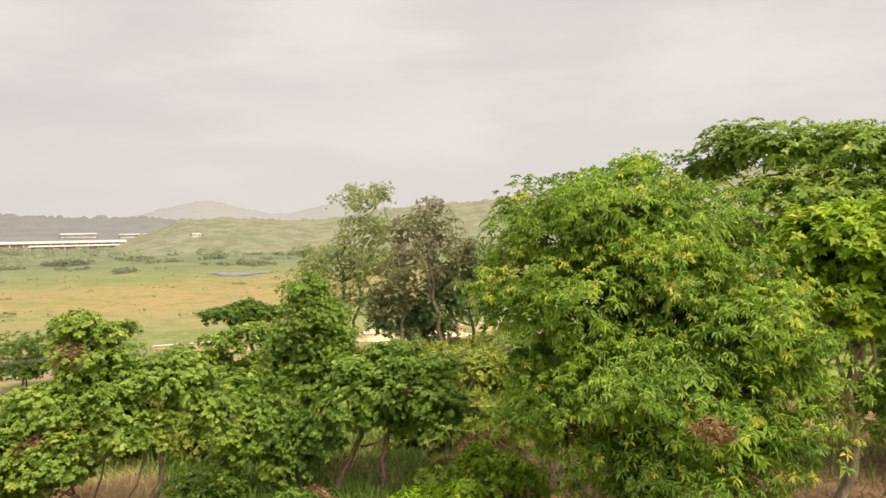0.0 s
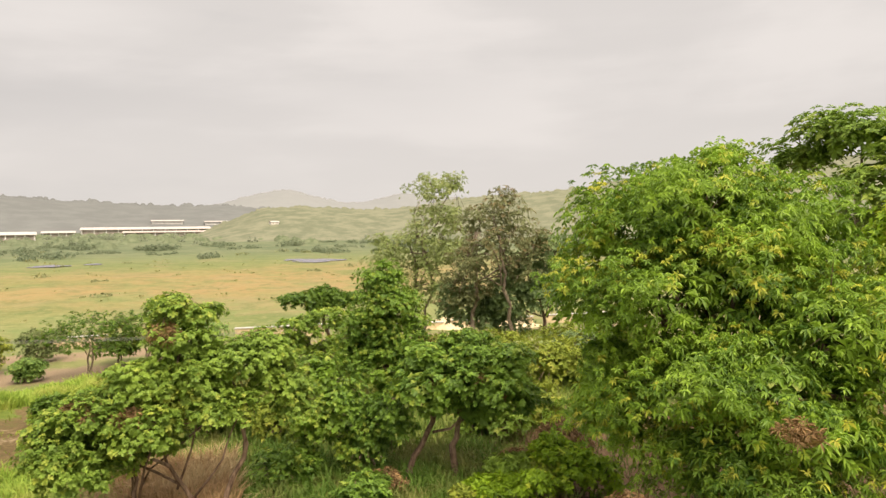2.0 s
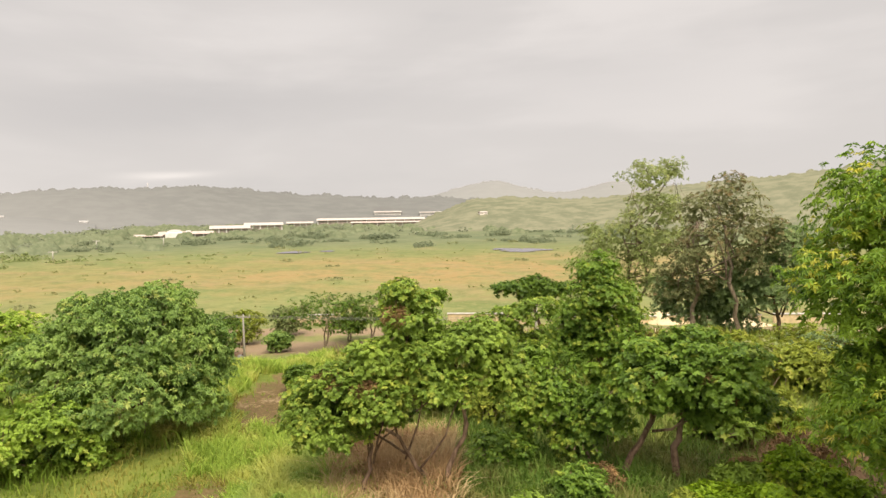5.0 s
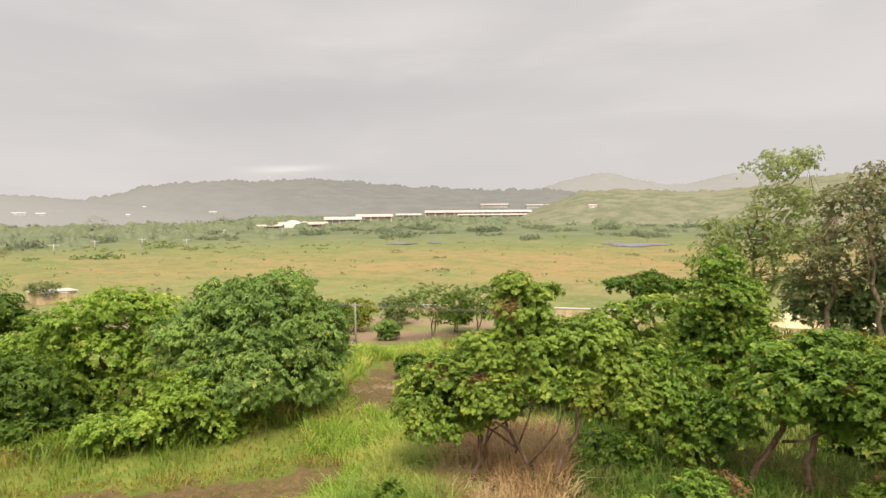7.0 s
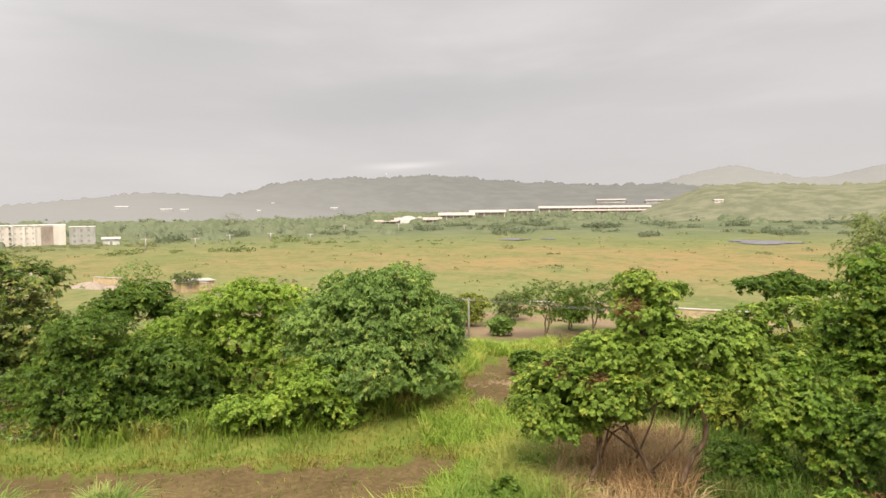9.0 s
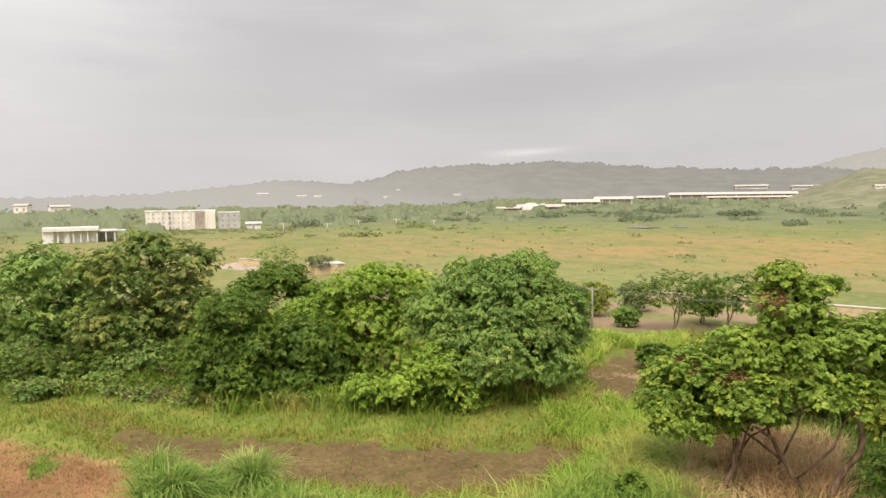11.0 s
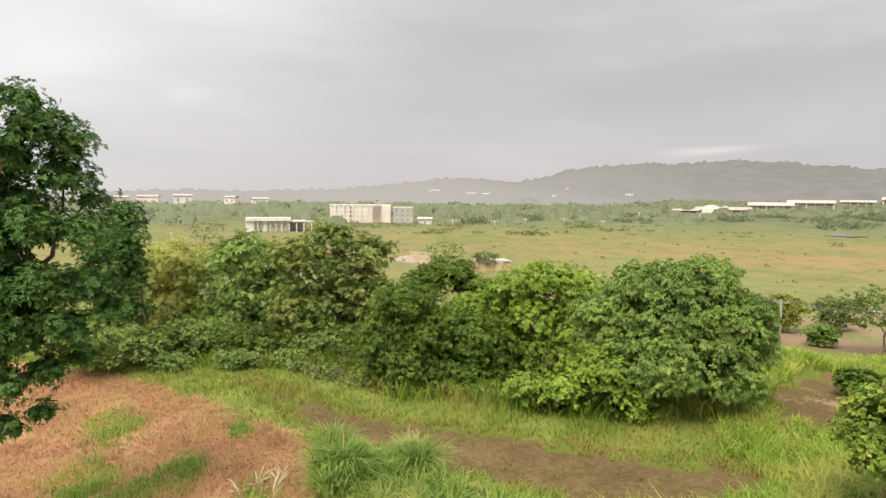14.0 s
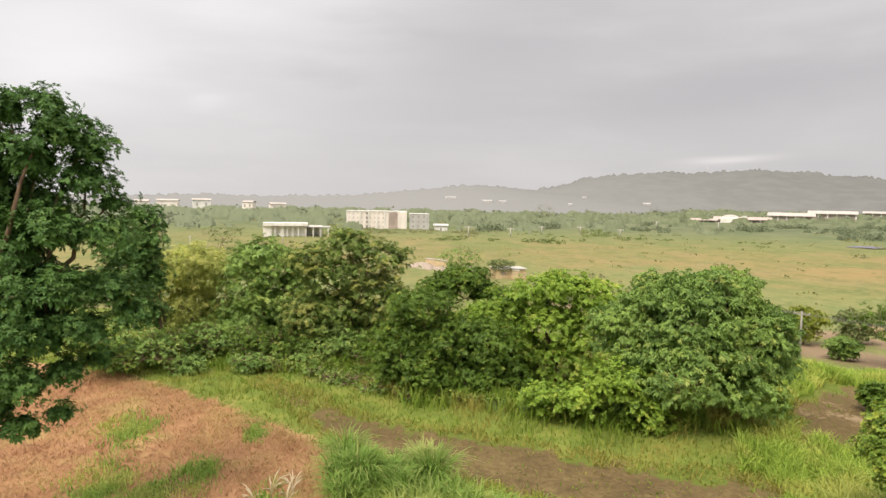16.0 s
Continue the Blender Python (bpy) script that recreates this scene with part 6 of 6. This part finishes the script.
def long_hall(az0, az1, d, height, label, roof, pillars=0, rise=1.4, deep=26, skirt=None, dz=0.0):
    skirt = skirt or HALL_SHADE
    az = (az0 + az1) / 2
    w = d * math.tan(radians(abs(az1 - az0) / 2))
    root = stand("long_hall", label, "factory hall", az, d, group="factory halls across the plain", dz=dz)
    block("wall", (-w, 1.3, 0), (w, deep, height), skirt, root, "shaded back wall")
    gable("roof", (-w, 0, height), (w, deep, height), rise, roof, root, "long sheet roof greyed for haze", 1.2)
    n = pillars or max(4, int(w / 7))
    post = None
    for i in range(n):
        px = -w + 1 + (2 * w - 2) * i / (n - 1)
        if post is None:
            post = block("pillar", (-0.6, 0, 0), (0.6, 1.0, height), WALL_WHITE, root, "pale pillar")
            post.location = (px, 0.2, 0)
        else:
            shared("pillar", post, (px, 0.2, 0), root)
    return root


apartment_block()
white_shed()
long_hall(26.8, 36.4, 930, 9.0, "long factory hall with a pale roof on pillars", ROOF_WHITE, 12, 3.0)
long_hall(27.2, 33.4, 880, 5.4, "lower annex hall with a pinkish sheet roof", ROOF_PINK, 9, 1.8, 18)
long_hall(36.8, 39.0, 900, 6.0, "small pale-roofed hall among trees", ROOF_WHITE, 5, 2.2)
long_hall(39.4, 42.6, 800, 6.2, "pale-roofed hall partly behind trees", ROOF_WHITE, 6, 3.0)
long_hall(42.2, 45.4, 740, 4.6, "long pale-roofed hall partly behind trees", ROOF_WHITE, 6, 3.2)
long_hall(45.2, 49.4, 660, 2.6, "low pinkish hall with a weathered roof", ROOF_PINK, 7, 2.4)
long_hall(49.2, 51.2, 640, 1.8, "low pale shed at the end of the halls", ROOF_PINK, 4, 1.4)
long_hall(28.9, 31.3, 1150, 8.5, "white upper hall on the rise", ROOF_WHITE, 4, 2.0, skirt=WALL_WHITE, dz=13.0)
long_hall(24.0, 27.2, 1140, 7.5, "white-walled hall with a bright roof on the rise", ROOF_WHITE, 5, 1.6, skirt=WALL_WHITE, dz=12.0)
long_hall(24.9, 26.2, 900, 5.5, "small white house beside the halls", ROOF_WHITE, 3, 1.0, skirt=WALL_WHITE)

root = stand("domed_hall", "pale hall with a low domed roof", "hall", 48.2, 648)
block("wall", (-8.5, 0, 0), (8.5, 14, 4.4), WALL_WHITE, root)
block("upper_wall", (-7, 2, 4.4), (7, 12, 5.6), WALL_WHITE, root)
me = bpy.data.meshes.new("dome")
bm = bmesh.new()
bmesh.ops.create_uvsphere(bm, u_segments=20, v_segments=10, radius=1.0)
bmesh.ops.delete(bm, geom=[v for v in bm.verts if v.co.z < -0.01], context="VERTS")
for v in bm.verts:
    v.co = (v.co.x * 6.6, v.co.y * 4.6 + 7, v.co.z * 2.0 + 5.6)
bm.to_mesh(me)
bm.free()
me.materials.append(ROOF_WHITE)
dome = new("dome", me)
dome.parent = root
block("side_tower", (10, 0, 0), (14, 6, 6.6), WALL_WHITE, root, "white square tower")

# small white houses on the wooded ridge
for i, (az, el, w, h) in enumerate(((89.9, -0.85, 9, 5), (87.3, -0.98, 13, 5), (93.6, -0.8, 14, 6), (96.3, -1.1, 16, 9), (72.1, -0.1, 9, 4), (69.0, -0.05, 12, 4), (67.5, -0.1, 8, 4), (60.1, 0.45, 3, 3.5), (54.7, -0.03, 9, 4), (80.8, -0.25, 7, 4), (98.2, -1.1, 10, 8), (43.0, 0.05, 12, 4), (21.4, 0.25, 9, 3.0), (65.4, -0.4, 5, 4))):
    d = 1130 if i != 12 else 742
    if el < -0.7:
        d, w, h, el = 610, w * 1.1, h * 1.5, el + 0.12
    x, y = polar(az, d)
    zg = EYE + d * math.tan(radians(el)) - h * 0.5
    root = new("white_house")
    root.matrix_basis = pose(x, y, zg, 0, 0, az + (i * 37) % 50 - 25)
    tagged(root, "small pale house on the hazy wooded slope", "house", "houses on the far slope")
    block("wall", (-w / 2, 0, -9), (w / 2, 8, h), WALL_CREAM if el < -0.7 else (WALL_WHITE if i % 3 else WALL_CREAM), root)
    gable("roof", (-w / 2, 0, h), (w / 2, 8, h), 1.2, ROOF_WHITE, root, "pale roof")
    block("window", (-w / 4 - 0.7, -0.08, h * 0.4), (-w / 4 + 0.7, 0.05, h * 0.75), DARK_OPENING, root)
    block("window", (w / 4 - 0.7, -0.08, h * 0.4), (w / 4 + 0.7, 0.05, h * 0.75), DARK_OPENING, root)

# mast on the ridge
x, y = polar(50.1, 1480)
root = new("radio_mast")
root.location = (x, y, 66.0)
tagged(root, "slim grey lattice mast on the ridge", "mast")
for i in range(4):
    c, s_ = (-1 if i % 2 else 1), (-1 if i < 2 else 1)
    v, f = tube([(c * 1.6, s_ * 1.6, 0), (c * 1.1, s_ * 1.1, 10), (c * 0.5, s_ * 0.5, 24)], [0.35, 0.3, 0.25], 4)
    mesh_part("leg", v, f, WALL_GREY, root)
for i in range(6):
    block("cross_brace", (-1.5 + i * 0.18, -1.5 + i * 0.18, 2 + i * 3.6), (1.5 - i * 0.18, 1.5 - i * 0.18, 2.3 + i * 3.6), WALL_GREY, root)


def pole(az, d, top, label, arm=1.0, mat=None, radius=0.11, group="", turn=0.0):
    root = stand("utility_pole", label, "utility pole", az, d, group=group, turn=az + turn)
    mat = mat or WOOD_POLE
    v, f = tube([(0, 0, -0.2), (0.01, 0, top * 0.5), (0, 0, top)], [radius * 1.25, radius, radius * 0.8], 8)
    mesh_part("post", v, f, mat, root, smooth=True)
    if arm:
        beam = block("crossarm", (-arm, -0.08, top - 0.27 - radius * 1.3), (arm, 0.08, top - 0.28), mat, root)
        for px in (-arm * 0.9, 0, arm * 0.9):
            v, f = tube([(px, 0, top - 0.3), (px, 0, top - 0.05)], [0.06, 0.05], 6)
            mesh_part("insulator", v, f, CONCRETE, beam)
    return root


ROADPOLE = pole(43.2, 84, 6.1, "grey concrete utility pole with a crossarm beside the road", 0.9, WOOD_POLE, 0.12, turn=-20)
FAR_POLES = "utility poles across the plain"
for az, d, h in ((70.4, 318, 5.6), (66.6, 335, 4.6), (63.8, 362, 4.9), (60.4, 380, 4.6), (57.0, 372, 4.4), (54.0, 470, 6.2), (49.1, 480, 6.4)):
    pole(az, d, h, "pale T-shaped utility pole standing in the marsh grass", 2.0, CONCRETE, 0.3, FAR_POLES)
for az, d, h in ((78.5, 150, 8.0), (79.3, 150, 6.6), (87.0, 250, 6.5), (94.6, 210, 6.0), (85.0, 260, 6.0)):
    pole(az, d, h, "slender grey pole beyond the thicket", 0.5, CONCRETE, 0.14, "slender poles beyond the thicket")


def wire(a, b, sag):
    t = np.linspace(0, 1, 14)[:, None]
    pts = np.array(a) + (np.array(b) - np.array(a)) * t
    pts[:, 2] -= sag * np.sin(t[:, 0] * np.pi)
    v, f = tube(pts, np.full(14, 0.014), 4)
    ob = mesh_part("power_line", v, f, WIRE)
    tagged(ob, "thin sagging overhead power line over the road", "cable", "power lines along the road")


top = ROADPOLE.matrix_basis @ Vector((0, 0, 5.85))
along = Vector((0.9336, 0.3585, 0))
for off in (-0.8, 0.0, 0.8):
    p0 = np.array([top.x, top.y, top.z]) + np.array([-0.3585, 0.9336, 0]) * off
    wire(p0, p0 + np.array([*along.xy, 0]) * 46 + np.array([0, 0, 0.2]), 0.5)
    wire(p0, p0 - np.array([*along.xy, 0]) * 50, 0.6)
pole(17.0, 92, 6.1, "grey concrete utility pole with a crossarm among roadside trees", 0.9, CONCRETE, 0.15, turn=0)

# cream wall along the far side of the road, in pieces, and sand heaps
for i, (x0, length, h) in enumerate(((-20, 16, 1.3), (-38, 14, 1.9), (-52, 9, 2.2), (-66, 9, 1.8), (-4, 15, 1.5), (-86, 12, 1.1), (11, 13, 1.6), (-118, 8, 1.6), (-140, 10, 2.2), (-165, 9, 2.0))):
    y0 = 112.6 + 0.384 * x0
    root = new("roadside_wall")
    root.matrix_basis = pose(x0, y0, float(ground_z(x0, y0)) - 0.2, 0, 0, math.degrees(math.atan(0.384)))
    tagged(root, "length of low cream-coloured wall beside the road", "wall", "low roadside walls")
    block("wall_body", (-length / 2, -0.3, 0), (length / 2, 0.3, h), SAND, root, "", 0.05)
    block("coping", (-length / 2 - 0.1, -0.4, h), (length / 2 + 0.1, 0.4, h + 0.15), CONCRETE, root, "pale coping")


def heap(az, d, w, h, seed, mat=SAND):
    r = np.random.default_rng(seed)
    x, y = polar(az, d)
    root = new("sand_heap")
    root.location = (x, y, float(ground_z(x, y)) - 0.15)
    tagged(root, "cream heap of sand beside the road", "sand heap", "sand heaps by the road")
    n, rings = 28, 9
    v = [(0, 0, h)]
    for i in range(1, rings):
        f = i / (rings - 1)
        for j in range(n):
            a = 2 * math.pi * j / n
            k = w * f * (1 + 0.15 * math.sin(3 * a + seed) + 0.05 * r.normal())
            v.append((k * math.cos(a), 0.6 * k * math.sin(a), h * (1 - f ** 1.3) + 0.06 * r.normal() * (f < 1)))
    tri = [(0, 1 + j, 1 + (j + 1) % n) for j in range(n)]
    quad = [(1 + i * n + j, 1 + (i + 1) * n + j, 1 + (i + 1) * n + (j + 1) % n, 1 + i * n + (j + 1) % n) for i in range(rings - 2) for j in range(n)]
    mesh_part("sand", v, [np.array(tri), np.array(quad)], mat, root, smooth=True)


# pale houses in grey plaster throughout, which stands for the haze before them
for az, d, foot, w in ((72.0, 942, 11.2, 8), (68.7, 881, 7.1, 7), (67.3, 881, 6.5, 5), (61.3, 899, 4.2, 2.6), (60.1, 1090, 16.1, 2.8), (54.8, 1104, 7.3, 6)):
    x, y = polar(az, d)
    root = stand("hillside_house", "small pale house standing among the woods of the hillside", "house", az, d, group="houses on the wooded hills", dz=foot - 1.4 - float(ground_z(x, y)))
    block("wall", (-w, 0, 0), (w, 8, 3.6), WALL_GREY, root, "walls greyed for haze", 0.1)
    gable("roof", (-w, 0, 3.6), (w, 8, 3.6), 1.0, WALL_GREY, root, "sheet roof greyed for haze", 0.2)

root = stand("low_cream_house", "low cream flat-roofed house beside the earth road", "house", 66.6, 150, turn=84)
block("wall", (-3.6, 0, 0), (3.6, 5, 2.3), SAND, root, "cream plaster walls", 0.06)
block("roof", (-3.9, -0.3, 2.3), (3.9, 5.3, 2.5), CONCRETE, root, "thin pale roof slab")
block("door", (0.6, -0.05, 0), (1.5, 0.04, 2.0), WALL_BROWN, root)
block("window", (-2.4, -0.05, 0.9), (-1.3, 0.04, 1.8), WALL_BROWN, root)
heap(74.6, 172, 6.5, 1.3, 2, RUBBLE)
heap(72.9, 166, 4.5, 0.9, 3, RUBBLE)
heap(70.4, 168, 5.0, 0.8, 9, RUBBLE)
heap(6.2, 96, 3.6, 1.6, 4)
heap(3.0, 100, 2.6, 1.2, 5)
heap(6.2, 110, 5.0, 2.0, 6)
heap(0.6, 111, 5.5, 1.5, 7)
heap(8.8, 109, 3.5, 1.2, 8)


def pond(az, d, w, deep, seed):
    r = np.random.default_rng(seed)
    x, y = polar(az, d)
    a = np.linspace(0, 2 * np.pi, 40, endpoint=False)
    k = 1 + 0.16 * np.sin(3 * a + seed) + 0.1 * np.sin(5 * a + 2) + r.normal(0, 0.03, 40)
    lx, ly = w * k * np.cos(a), deep * k * np.sin(a)
    ca, sa = math.cos(radians(az)), math.sin(radians(az))
    px, py = x + lx * ca - ly * sa, y + lx * sa + ly * ca
    zs = float(np.max(ground_z(px, py))) + 0.05
    v = np.stack([np.append(px, x), np.append(py, y), np.full(41, zs)], -1)
    j = np.arange(40)
    ob = mesh_part("pond_water", v, np.stack([j, (j + 1) % 40, np.full(40, 40)], -1), WATER)
    tagged(ob, "still grey-violet pool of water in the marsh", "pond", kind="structure")


_w = Nodes("pond_water")
WATER = _w.surface(_w.mix(_w.noise(0.2, 4), (0.10, 0.09, 0.12), (0.16, 0.14, 0.17)), rough=0.25, normal=_w.bump(_w.noise(1.5, 4), 0.2, 0.05), spec=0.5)
pond(18.0, 331, 13, 17, 1)
pond(19.6, 345, 7, 9, 2)
pond(38.6, 350, 8, 10, 3)
pond(35.6, 352, 4, 6, 4)

# dark cart and small things by the road
root = stand("handcart", "dark low handcart parked by the roadside pole", "cart", 44.0, 85.5)
block("tray", (-1.3, -0.6, 0.5), (1.3, 0.6, 0.9), BARK_BROWN, root, "dark wooden tray", 0.08)
for px in (-0.7, 0.7):
    v, f = tube([(px, -0.75, 0.4), (px, -0.6, 0.4)], [0.42, 0.42], 14)
    mesh_part("wheel", v, f, WIRE, root, "dark tyre")
    v, f = tube([(px, 0.6, 0.4), (px, 0.75, 0.4)], [0.42, 0.42], 14)
    mesh_part("wheel", v, f, WIRE, root, "dark tyre")
